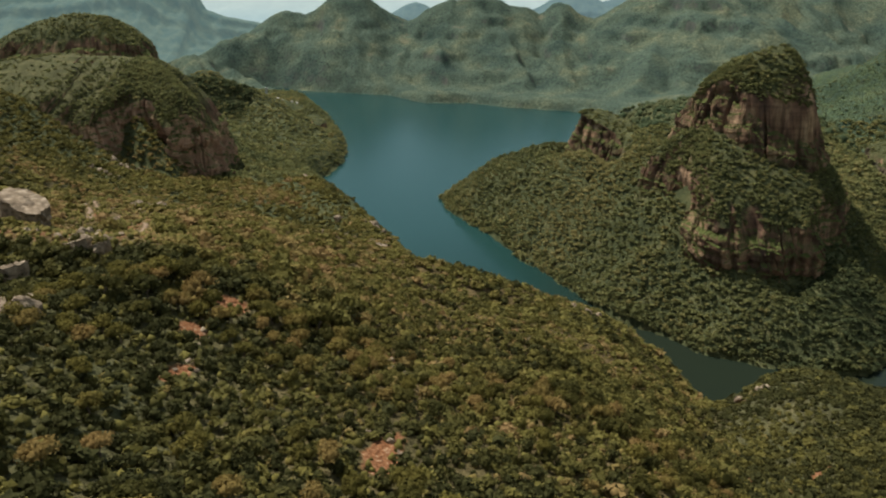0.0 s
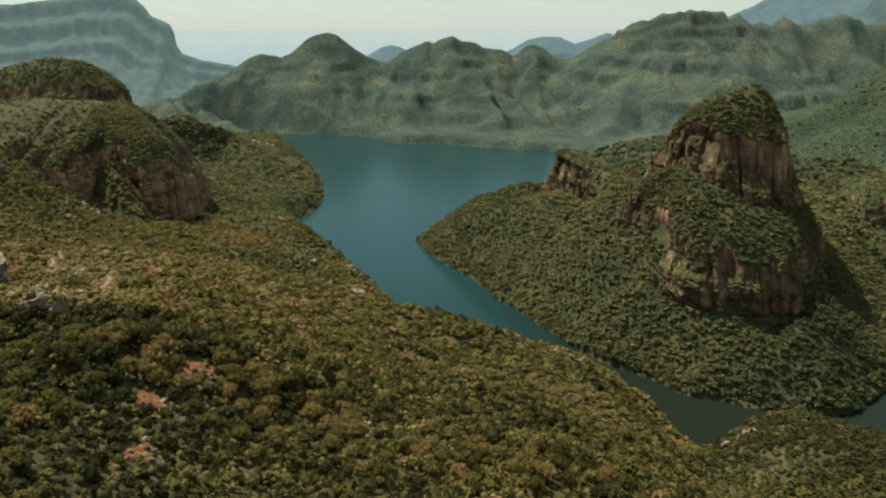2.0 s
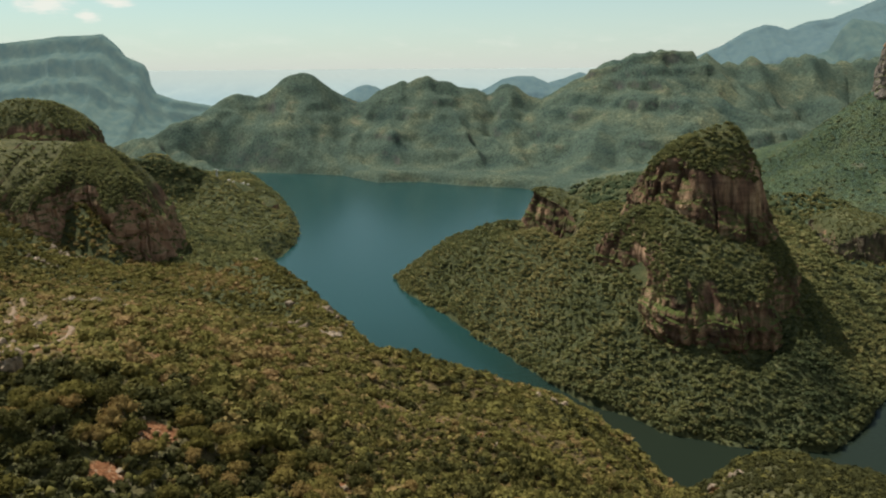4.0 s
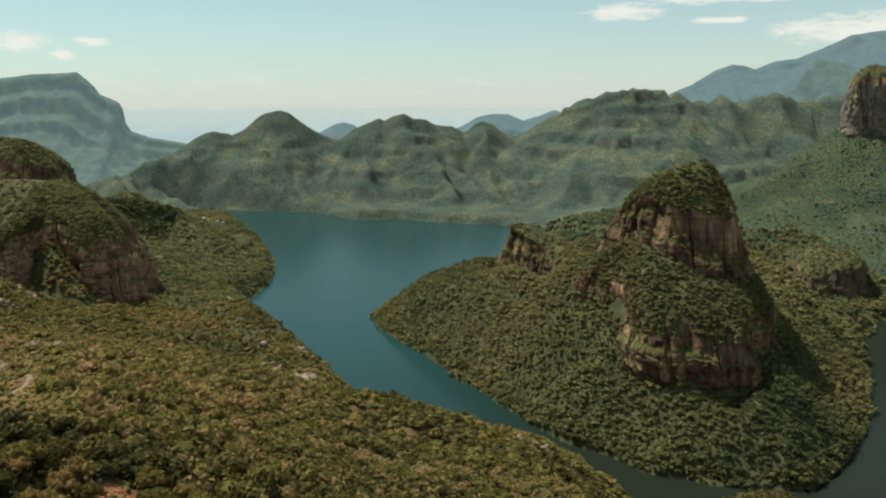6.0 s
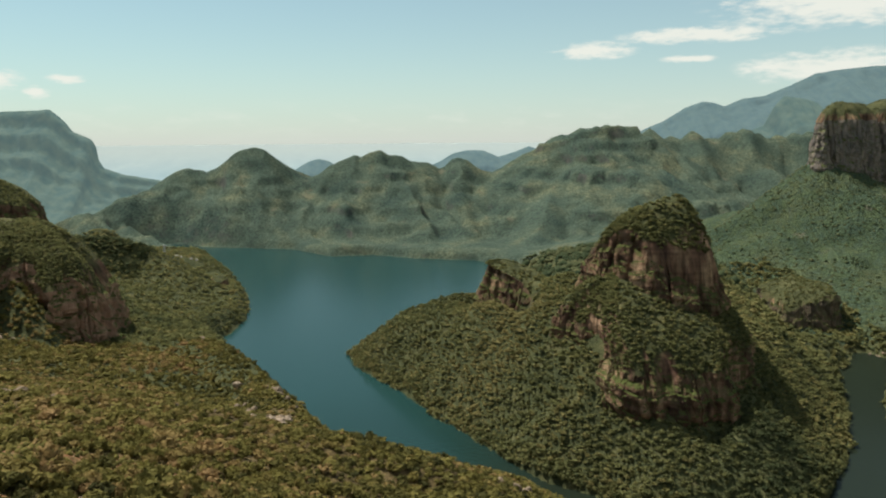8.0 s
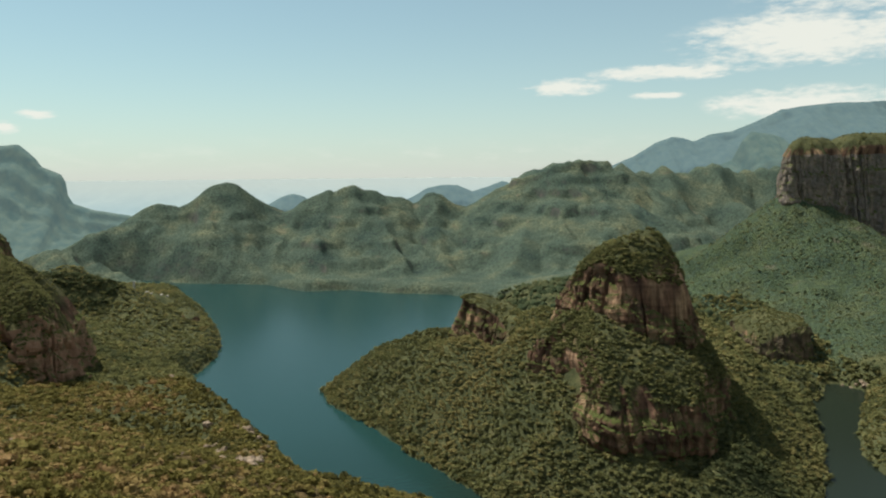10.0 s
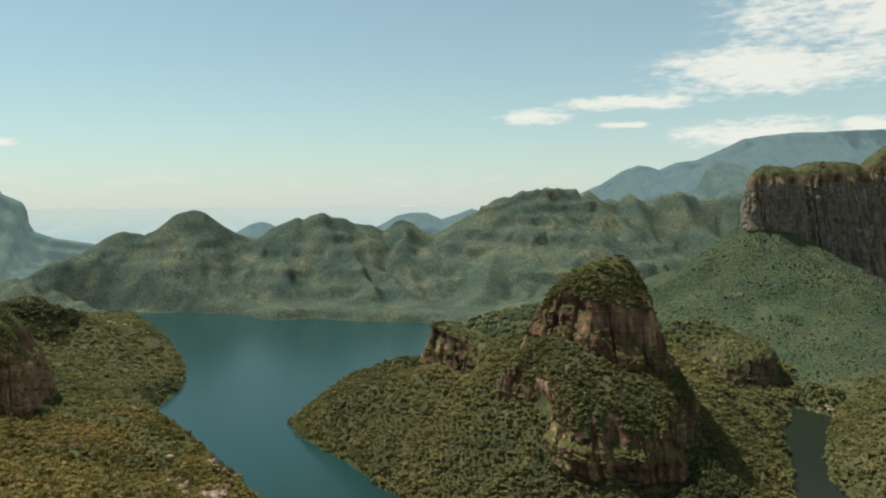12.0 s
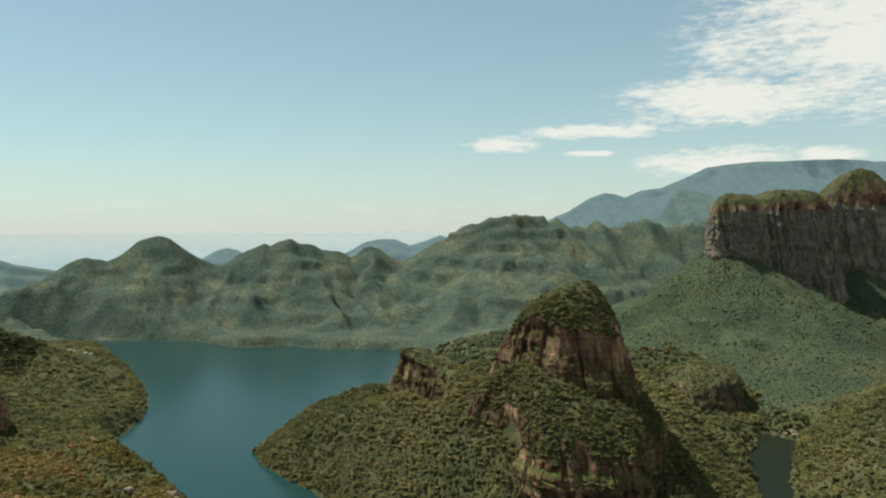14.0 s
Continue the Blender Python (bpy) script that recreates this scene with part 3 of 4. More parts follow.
def crag(name, label, rim, top, seed, steps=220, levels=40, groove=3.0, flare=0.10, bulge=0.6, bury=30, uneven=5.0, stone=None, grassy=0.05, hold=0.9):
    """A cliff-sided rock: rim rows of x, y, height of the rim, height of the foot; top: x, y, height of the summit,
    or of both ends of a summit ridge."""
    line = round_trip(rim, steps)
    ends = np.array(top, float).reshape(-1, 3)
    cx, cy, cz = ends.mean(0)
    plain = line[:, 2].copy()
    out = line[:, :2] - [cx, cy]
    tang = np.roll(line[:, :2], -1, 0) - np.roll(line[:, :2], 1, 0)
    nrm = np.stack([tang[:, 1], -tang[:, 0]], 1)
    nrm /= np.linalg.norm(nrm, axis=1, keepdims=True) + 1e-9
    nrm *= np.sign((nrm * out).sum(1, keepdims=True))
    px, py = line[:, 0], line[:, 1]
    line[:, :2] += nrm * (uneven * fbm(px, py, 42, 3, seed + 7))[:, None]
    line[:, 2] += 0.8 * uneven * fbm(px, py, 30, 3, seed + 8)
    px, py = line[:, 0], line[:, 1]
    arc = np.cumsum(np.hypot(*(line[:, :2] - np.roll(line[:, :2], 1, 0)).T))
    rows = []
    for j in range(levels):
        u = j / (levels - 1)
        z = (line[:, 3] - bury) * (1 - u) + line[:, 2] * u
        a, b = px + 0.10 * z + 3 * fbm(py, z, 30, 2, seed), py - 0.08 * z
        cleft = fbm(a, b, 24, 4, seed) * groove
        crack = np.maximum(0, 0.22 - np.abs(fbm(a * 1.0, b, 15, 2, seed + 5))) * groove * 4.5
        ledge = fbm(z + 0.1 * px, 0.06 * py, 13, 3, seed + 9) * groove * 0.55
        tier = np.floor(3.0 * (1 - u) + 0.9 * fbm(a, b, 60, 3, seed + 11)) * groove * 0.45
        warp = arc + 5 * fbm(arc, z, 19, 3, seed + 13)
        lift = z + 3 * fbm(arc, z, 25, 2, seed + 14)
        block = (lattice(np.floor(warp / 9.0), np.floor(lift / 17.0 + lattice(np.floor(warp / 9.0), warp * 0, seed)), seed + 15) - 0.5) * groove * 0.95
        block = block + (lattice(np.floor(warp / 4.1), np.floor(lift / 5.5), seed + 16) - 0.5) * groove * 0.42
        push = cleft - crack + ledge + tier + block + (line[:, 2] - z) * flare - max(0, u - 0.72) ** 2 * groove * 11
        rows.append(np.c_[line[:, :2] + nrm * push[:, None], z])
    empty = tagged(new(name), label, "rock formation")
    mesh_object("cliff_face", np.concatenate(rows), grid_faces(levels, steps, True), stone or ROCK, False, empty)
    last = rows[-1]
    way = ends[-1] - ends[0]
    along = np.clip(((last[:, :2] - ends[0, :2]) @ way[:2]) / (way[:2] @ way[:2] + 1e-9), 0, 1)[:, None]
    goal = ends[0] + along * way
    rings, caps = 18, [last]
    for k in range(1, rings + 1):
        q = k / rings
        keep = max(0.0, 1 - 5 * q)
        xy = (last[:, :2] * keep + line[:, :2] * (1 - keep)) * (1 - q) + goal[:, :2] * q
        lift = 1 - (1 - q) ** (1 + bulge)
        edge = plain + (last[:, 2] - plain) * max(0, 1 - 5 * q)
        z = edge * (1 - lift) + goal[:, 2] * lift + (q < 1) * 2.6 * fbm(xy[:, 0], xy[:, 1], 26, 4, seed + 3) * min(1, 3 * q)
        caps.append(np.c_[xy, z])
    cap = mesh_object("summit", np.concatenate(caps), grid_faces(rings + 1, steps, True), CAP, True, empty)
    cap.data.attributes.new("dry", "FLOAT", "POINT").data.foreach_set("value", np.full(len(cap.data.vertices), grassy, np.float32))
    FOOT.append((line[:, :2].tolist(), np.array(caps), hold))
    WALLS.append(np.array(rows))
    return empty


crag("rock_crag", "red sandstone cliff block with a bushy sloping top",
     [(212, 768, 126, 121), (219, 730, 119, 112), (229, 700, 108, 98), (237, 666, 99, 80), (250, 643, 98, 62), (279, 633, 95, 55), (309, 632, 91, 50), (337, 646, 92, 58), (364, 676, 102, 66),
      (391, 710, 112, 70), (409, 752, 110, 60), (398, 800, 108, 58), (330, 820, 130, 90), (255, 812, 140, 105)], [(262, 742, 170), (345, 738, 152)], 5, 480, 50, groove=4.4, bulge=0.5, uneven=6, flare=0.06, hold=1.4)
crag("rock_crag", "steep sandstone peak with lit cliffs and a green cap",
     [(250, 774, 186, 172), (259, 752, 196, 174), (272, 736, 200, 170), (284, 716, 188, 160), (303, 705, 177, 146), (330, 699, 164, 136), (358, 710, 158, 112), (377, 742, 164, 74),
      (390, 780, 158, 62), (340, 830, 180, 110), (280, 815, 190, 150)], [(298, 750, 233), (330, 752, 244)], 15, 420, 46, groove=4.8, bulge=0.75, uneven=5.5, flare=0.14, hold=1.7)
crag("rock_crag", "ribbed sandstone outcrop on the peninsula ridge",
     [(172, 964, 143, 128), (178, 940, 141, 112), (193, 918, 134, 88), (208, 898, 123, 76), (218, 886, 118, 78), (240, 898, 122, 116), (246, 940, 134, 130), (214, 982, 142, 138)], [(190, 960, 146), (230, 914, 131)], 25, 280, 36, 3.8, uneven=3.5, bulge=0.5)
crag("rock_crag", "tall round sandstone butte with a grassy dome",
     [(974, 1502, 334, 256), (986, 1478, 336, 250), (1030, 1470, 335, 232), (1075, 1478, 335, 220), (1112, 1500, 336, 210), (1118, 1560, 336, 210), (1070, 1610, 336, 240), (1016, 1570, 334, 250)], [(1040, 1530, 374), (1075, 1535, 375)], 35, 300, 44, 5.5, uneven=5, bulge=1.3, bury=110, stone=HAZED_ROCK)
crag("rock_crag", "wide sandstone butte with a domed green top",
     [(1098, 1520, 336, 215), (1135, 1492, 337, 200), (1190, 1480, 338, 186), (1250, 1484, 338, 182), (1300, 1500, 336, 182), (1325, 1570, 336, 195), (1220, 1640, 336, 220), (1105, 1610, 336, 220)], [(1195, 1545, 386), (1250, 1550, 384)], 45, 340, 44, 5.5, uneven=5, bulge=1.3, bury=110, stone=HAZED_ROCK)
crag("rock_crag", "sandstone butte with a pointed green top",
     [(1338, 1580, 360, 220), (1378, 1552, 352, 196), (1450, 1540, 350, 186), (1540, 1556, 350, 200), (1610, 1620, 350, 210), (1540, 1710, 352, 220), (1390, 1700, 358, 220)], (1468, 1610, 446), 55, 280, 44, 5.5, uneven=5, bulge=0.55, bury=110, stone=HAZED_ROCK)
crag("rock_crag", "dark low cliff above the inlet valley",
     [(640, 1066, 42, 8), (652, 1050, 46, 6), (680, 1042, 60, 12), (705, 1040, 70, 20), (724, 1044, 71, 26), (738, 1085, 75, 30), (720, 1150, 78, 40), (650, 1140, 64, 30)], (690, 1120, 79), 65, 240, 30, 3.4, bulge=0.8, stone=DARK_ROCK)

crag("rock_crag", "low dark rock band at the foot of the butte slope",
     [(836, 1268, 72, 50), (850, 1246, 74, 44), (890, 1236, 74, 44), (934, 1230, 76, 50), (950, 1262, 84, 66), (890, 1310, 86, 70)], (898, 1276, 86), 67, 160, 20, 3, uneven=4, stone=DARK_ROCK)

crag("rock_crag", "red sandstone cliffs under a bushy hilltop",
     [(-425, 765, 186, 150), (-392, 786, 160, 134), (-374, 800, 162, 134), (-363, 818, 166, 128), (-352, 846, 173, 128), (-334, 858, 174, 126), (-316, 846, 165, 124), (-304, 828, 152, 110), (-296, 838, 158, 92), (-286, 850, 163, 88),
      (-275, 864, 158, 86), (-271, 886, 140, 84), (-282, 930, 134, 90), (-292, 985, 138, 100), (-330, 1050, 150, 110), (-420, 1090, 176, 140), (-530, 1030, 200, 160), (-540, 860, 205, 170)], [(-480, 945, 218), (-372, 950, 212)], 75, 660, 48, 5.6, bulge=0.9, uneven=8, flare=0.04, grassy=0.2, stone=RED_ROCK)
crag("rock_crag", "domed hill with a dark cliff band",
     [(-720, 1200, 196, 190), (-629, 1180, 197, 190), (-555, 1180, 206, 190), (-491, 1182, 211, 184), (-470, 1205, 205, 180), (-465, 1250, 205, 170), (-520, 1330, 215, 180), (-700, 1330, 222, 190)], (-560, 1245, 254), 85, 320, 26, 4, bulge=1.0)

crag("rock_crag", "small cliff above the promontory shore",
     [(-262, 1492, 38, 16), (-250, 1478, 37, 10), (-236, 1490, 34, 8), (-232, 1520, 34, 10), (-248, 1545, 38, 20), (-268, 1530, 42, 26)], (-252, 1515, 43), 143, 90, 12, 2.5, uneven=2)


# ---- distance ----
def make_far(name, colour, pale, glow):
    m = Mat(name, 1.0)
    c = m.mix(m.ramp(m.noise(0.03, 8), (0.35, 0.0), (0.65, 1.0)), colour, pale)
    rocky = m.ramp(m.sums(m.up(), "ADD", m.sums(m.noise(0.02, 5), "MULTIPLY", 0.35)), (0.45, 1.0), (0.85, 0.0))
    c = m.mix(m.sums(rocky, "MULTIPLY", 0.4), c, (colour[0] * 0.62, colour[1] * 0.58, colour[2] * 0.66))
    # aerial haze is painted in: bluish colour, most of it as a glow
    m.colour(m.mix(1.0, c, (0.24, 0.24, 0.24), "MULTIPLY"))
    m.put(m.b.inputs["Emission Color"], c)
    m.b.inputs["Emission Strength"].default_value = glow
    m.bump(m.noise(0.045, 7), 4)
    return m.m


def mountain(name, label, crest, y0, foot, deep, prof, mat, seed, spur=24.0, nx=260, ny=84):
    """A far mountain: crest as x and height pairs, at the distance y0, falling towards the viewer over deep metres."""
    xs, zs = np.array([c[0] for c in crest], float), np.array([c[1] for c in crest], float)
    x, v = np.meshgrid(np.linspace(xs[0], xs[-1], nx), np.r_[np.linspace(-0.5, 0, 6)[:-1], np.linspace(0, 1, ny)], indexing="xy")
    top = np.interp(x, xs, zs)
    w = np.where(v > 0.02, np.maximum(0.02, v + 0.05 * fbm(x, v * 700, 240, 5, seed + 2)), v)
    z = foot + (top - foot) * np.interp(w, [-0.5, -0.08] + [p for p, _ in prof], [0.1, 0.45] + [q for _, q in prof])
    y = y0 - v * deep + spur * (2 * fbm(x, z * 0.3, 330, 4, seed) + 2.4 * np.abs(fbm(x, z * 0.2, 110, 3, seed + 8))) * np.clip(v * 9, 0, 1)
    z = z + spur * 0.8 * fbm(x, y, 200, 5, seed + 4) * np.clip(v * 5, 0, 1) + 0.12 * spur * fbm(x, y, 60, 3, seed + 6)
    ob = mesh_object(name, np.stack([x, y, z], -1).reshape(-1, 3), grid_faces(*x.shape), mat)
    return tagged(ob, label, "mountain", kind="structure")


FAR_A = make_far("hazed_slopes", (0.068, 0.110, 0.104), (0.098, 0.138, 0.116), 0.98)
FAR_B = make_far("hazed_farther_slopes", (0.082, 0.128, 0.134), (0.098, 0.145, 0.142), 1.0)
TIERS = [(0, 1), (0.06, 0.97), (0.075, 0.86), (0.15, 0.80), (0.165, 0.66), (0.25, 0.60), (0.262, 0.52), (0.5, 0.28), (1, 0)]
SLOPES = [(0, 1), (0.1, 0.9), (0.3, 0.7), (0.34, 0.58), (0.6, 0.3), (1, 0)]
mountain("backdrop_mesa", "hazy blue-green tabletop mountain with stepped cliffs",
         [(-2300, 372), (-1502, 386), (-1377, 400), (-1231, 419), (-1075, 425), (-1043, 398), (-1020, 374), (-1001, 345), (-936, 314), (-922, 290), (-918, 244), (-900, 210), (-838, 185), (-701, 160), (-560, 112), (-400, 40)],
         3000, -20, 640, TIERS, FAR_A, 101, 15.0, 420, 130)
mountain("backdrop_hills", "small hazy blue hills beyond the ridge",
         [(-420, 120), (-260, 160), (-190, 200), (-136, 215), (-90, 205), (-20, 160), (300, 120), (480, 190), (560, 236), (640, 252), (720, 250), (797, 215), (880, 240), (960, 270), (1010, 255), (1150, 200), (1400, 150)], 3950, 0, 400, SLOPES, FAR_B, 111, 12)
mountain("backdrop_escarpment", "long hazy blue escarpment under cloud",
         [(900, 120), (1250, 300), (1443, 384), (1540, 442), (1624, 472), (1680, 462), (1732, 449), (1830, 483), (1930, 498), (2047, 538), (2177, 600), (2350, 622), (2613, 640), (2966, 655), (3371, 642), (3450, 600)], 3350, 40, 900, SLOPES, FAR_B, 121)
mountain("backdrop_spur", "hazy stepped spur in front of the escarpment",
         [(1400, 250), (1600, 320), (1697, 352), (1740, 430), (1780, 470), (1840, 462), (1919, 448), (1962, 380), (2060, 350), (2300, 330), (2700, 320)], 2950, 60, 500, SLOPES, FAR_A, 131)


# ---- vegetation ----
rng = np.random.default_rng(7)


def ico(sub):
    bm = bmesh.new()
    bmesh.ops.create_icosphere(bm, subdivisions=sub, radius=1.0)
    bm.verts.ensure_lookup_table()
    v = np.array([w.co[:] for w in bm.verts])
    f = np.array([[w.index for w in g.verts] for g in bm.faces])
    bm.free()
    return v, f


def leaf_tris(n, lobes, size, loose):
    """Single leaf sprays on the skins of ellipsoid lobes (x, y, z, rx, rz)."""
    lob = np.array(lobes)[rng.integers(0, len(lobes), n)]
    d = rng.normal(size=(n, 3))
    d /= np.linalg.norm(d, axis=1, keepdims=True)
    d[:, 2] = np.where(d[:, 2] < -0.35, -d[:, 2], d[:, 2])
    c = lob[:, :3] + d * lob[:, [3, 3, 4]] * rng.uniform(1 - loose * 0.35, 1 + loose * 0.22, (n, 1))
    nrm = d + rng.normal(size=(n, 3)) * loose
    a = np.cross(nrm, rng.normal(size=(n, 3)))
    a /= np.linalg.norm(a, axis=1, keepdims=True)
    b = np.cross(nrm, a)
    b /= np.linalg.norm(b, axis=1, keepdims=True)
    k = size * rng.uniform(0.6, 1.4, (n, 1))
    v = np.stack([c + a * k, c - a * k * 0.5 + b * k * 0.87, c - a * k * 0.5 - b * k * 0.87], 1)
    return v.reshape(-1, 3), np.arange(3 * n).reshape(-1, 3)


def clump(lobes, sub, leaves, size, wild=0.22, loose=0.4):
    """A bush of unit height: lumpy cores with sprays of leaves on them."""
    vs, fs, n = [], [], 0
    v0, f0 = ico(sub)
    for x, y, z, rx, rz in lobes:
        v = v0 * (1 + wild * rng.normal(size=(len(v0), 1)).clip(-1.6, 1.6)) * [rx, rx, rz] * (0.68 if leaves else 0.98) + [x, y, z]
        vs.append(v)
        fs.append(f0 + n)
        n += len(v)
    if leaves:
        v, f = leaf_tris(leaves, lobes, size, loose)
        vs.append(v)
        fs.append(f + n)
    faces = np.concatenate(fs)
    return np.concatenate(vs), faces, np.arange(len(faces)) < len(f0) * len(lobes)


def lobes_of(n, spread, low=0.42):
    out = []
    for k in range(n):
        a, r = rng.uniform(0, 6.28), spread * math.sqrt(rng.uniform(0, 1))
        s = rng.uniform(0.75, 1.1)
        out.append((r * math.cos(a), r * math.sin(a), low + rng.uniform(-0.08, 0.14), 0.42 * s, 0.40 * s))
    return out


KINDS = {
    "near": [clump(lobes_of(2 + k % 2, 0.24), 1, 84, 0.118, 0.10, 0.6) for k in range(8)],
    "mid": [clump(lobes_of(1 + k % 2, 0.16), 1, 34, 0.175, 0.10, 0.7) for k in range(8)],
    "wood": [clump(lobes_of(1 + k % 2, 0.22), 1, 38, 0.20, 0.14, 0.9) for k in range(8)],
    "far": [clump(lobes_of(1, 0.10), 1, 16, 0.27, 0.16, 0.9) for k in range(8)],
}
KINDS["dot"] = []
for k in range(4):
    bm_v = np.array([(0, 0, 0.95), (0.55, 0, 0.45), (0.1, 0.6, 0.5), (-0.55, 0.1, 0.42), (-0.05, -0.58, 0.46), (0.4, 0.4, 0.0), (-0.4, 0.38, 0.0), (-0.38, -0.42, 0.0), (0.42, -0.4, 0.0)]) * (1 + 0.2 * rng.normal(size=(9, 1)).clip(-1, 1))
    KINDS["dot"].append((bm_v, np.array([(0, 1, 2), (0, 2, 3), (0, 3, 4), (0, 4, 1), (1, 5, 2), (2, 6, 3), (3, 7, 4), (4, 8, 1), (2, 5, 6), (3, 6, 7), (4, 7, 8), (1, 8, 5)]), np.ones(12, bool)))


def growth(name, label, kind, spots, size, tint, squash=1.0, mat=None):
    """Many bushes as one mesh: spots as rows of x, y, z."""
    n = len(spots)
    pick = rng.integers(0, len(KINDS[kind]), n)
    turn = rng.uniform(0, 6.28, n)
    vs, fs, ts, total = [], [], [], 0
    flats = []
    for k, (v0, f0, soft) in enumerate(KINDS[kind]):
        i = np.nonzero(pick == k)[0]
        if not len(i):
            continue
        c, q = np.cos(turn[i])[:, None], np.sin(turn[i])[:, None]
        w = size[i][:, None] * rng.uniform(0.85, 1.2, (len(i), 1))
        h = size[i][:, None] * squash * rng.uniform(0.75, 1.15, (len(i), 1))
        x = (v0[:, 0] * c - v0[:, 1] * q) * w + spots[i, 0:1]
        y = (v0[:, 0] * q + v0[:, 1] * c) * w + spots[i, 1:2]
        z = v0[:, 2] * h + spots[i, 2:3] - 0.12 * h
        vs.append(np.stack([x, y, z], -1).reshape(-1, 3))
        flats.append(np.tile(soft, len(i)))
        fs.append((f0[None] + (total + np.arange(len(i)) * len(v0))[:, None, None]).reshape(-1, 3))
        ts.append(np.repeat(tint[i], len(v0)) + rng.normal(size=len(i) * len(v0)) * 0.03)
        total += len(i) * len(v0)
    ob = mesh_object(name, np.concatenate(vs), np.concatenate(fs), mat or LEAF, np.concatenate(flats))
    at = ob.data.attributes.new("tint", "FLOAT", "POINT")
    at.data.foreach_set("value", np.concatenate(ts).clip(0, 1).astype(np.float32))
    return tagged(ob, label, "vegetation", kind="stuff")


def sown(x0, x1, y0, y1, gap):
    """A jittered grid of places, as x and y."""
    gx, gy = np.meshgrid(np.arange(x0, x1, gap), np.arange(y0, y1, gap))
    x = gx.ravel() + rng.uniform(-0.5, 0.5, gx.size) * gap
    y = gy.ravel() + rng.uniform(-0.5, 0.5, gy.size) * gap
    a = np.degrees(np.arctan2(x, y))
    keep = (a > -36) & (a < 50)
    return x[keep], y[keep]


def off_rocks(x, y):
    free = np.ones(len(x), bool)
    for line, _, _ in FOOT:
        p = np.array(line)
        box = (x > p[:, 0].min()) & (x < p[:, 0].max()) & (y > p[:, 1].min()) & (y < p[:, 1].max())
        if box.any():
            hit = inside(x[box], y[box], line)
            free[np.nonzero(box)[0][hit]] = False
    return free


def on_ground(x, y, low=1.0):
    z = height(x, y)
    keep = (z > low) & off_rocks(x, y)
    return x[keep], y[keep], z[keep]


def tree_kind(lobes, leaves, bend):
    """One bushveld tree of unit height: a forked trunk under a crown of leaf clumps."""
    top = tagged(new("tree"), "small green bushveld tree on the hillside", "tree", "trees on the near hillside")
    bm = bmesh.new()

    def limb(a, b, ra, rb):
        way = Vector(b) - Vector(a)
        m = Matrix.Translation((Vector(a) + Vector(b)) / 2) @ way.to_track_quat("Z", "Y").to_matrix().to_4x4()
        bmesh.ops.create_cone(bm, segments=6, radius1=ra, radius2=rb, depth=way.length, cap_ends=True, matrix=m)

    fork = (bend, 0.02, 0.22)
    limb((0, 0, -0.12), fork, 0.035, 0.026)
    for x, y, z, r, _ in lobes[:4]:
        limb(fork, (x * 0.8, y * 0.8, z), 0.020, 0.008)
    me = bpy.data.meshes.new("trunk")
    bm.to_mesh(me)
    bm.free()
    me.materials.append(BARK)
    new("trunk", me).parent = top
    v, f, soft = clump(lobes, 1, leaves, 0.052, 0.12, 0.55)
    mesh_object("crown", v, f, TREE_LEAF, soft, top)
    return top


def meadow(x, y):
    """The open grassy shoulder beside the footpath, 0 to 1."""
    d = nearest(x, y, [(-82, 172), (-92, 215), (-118, 270), (-150, 335)])[0] / 24 + 0.35 * fbm(x, y, 40, 3, 87)
    return np.clip((1.15 - d) * 3, 0, 1) * np.clip((y + 0.8 * np.clip(x + 80, 0, 60) - 163) / 6, 0, 1)


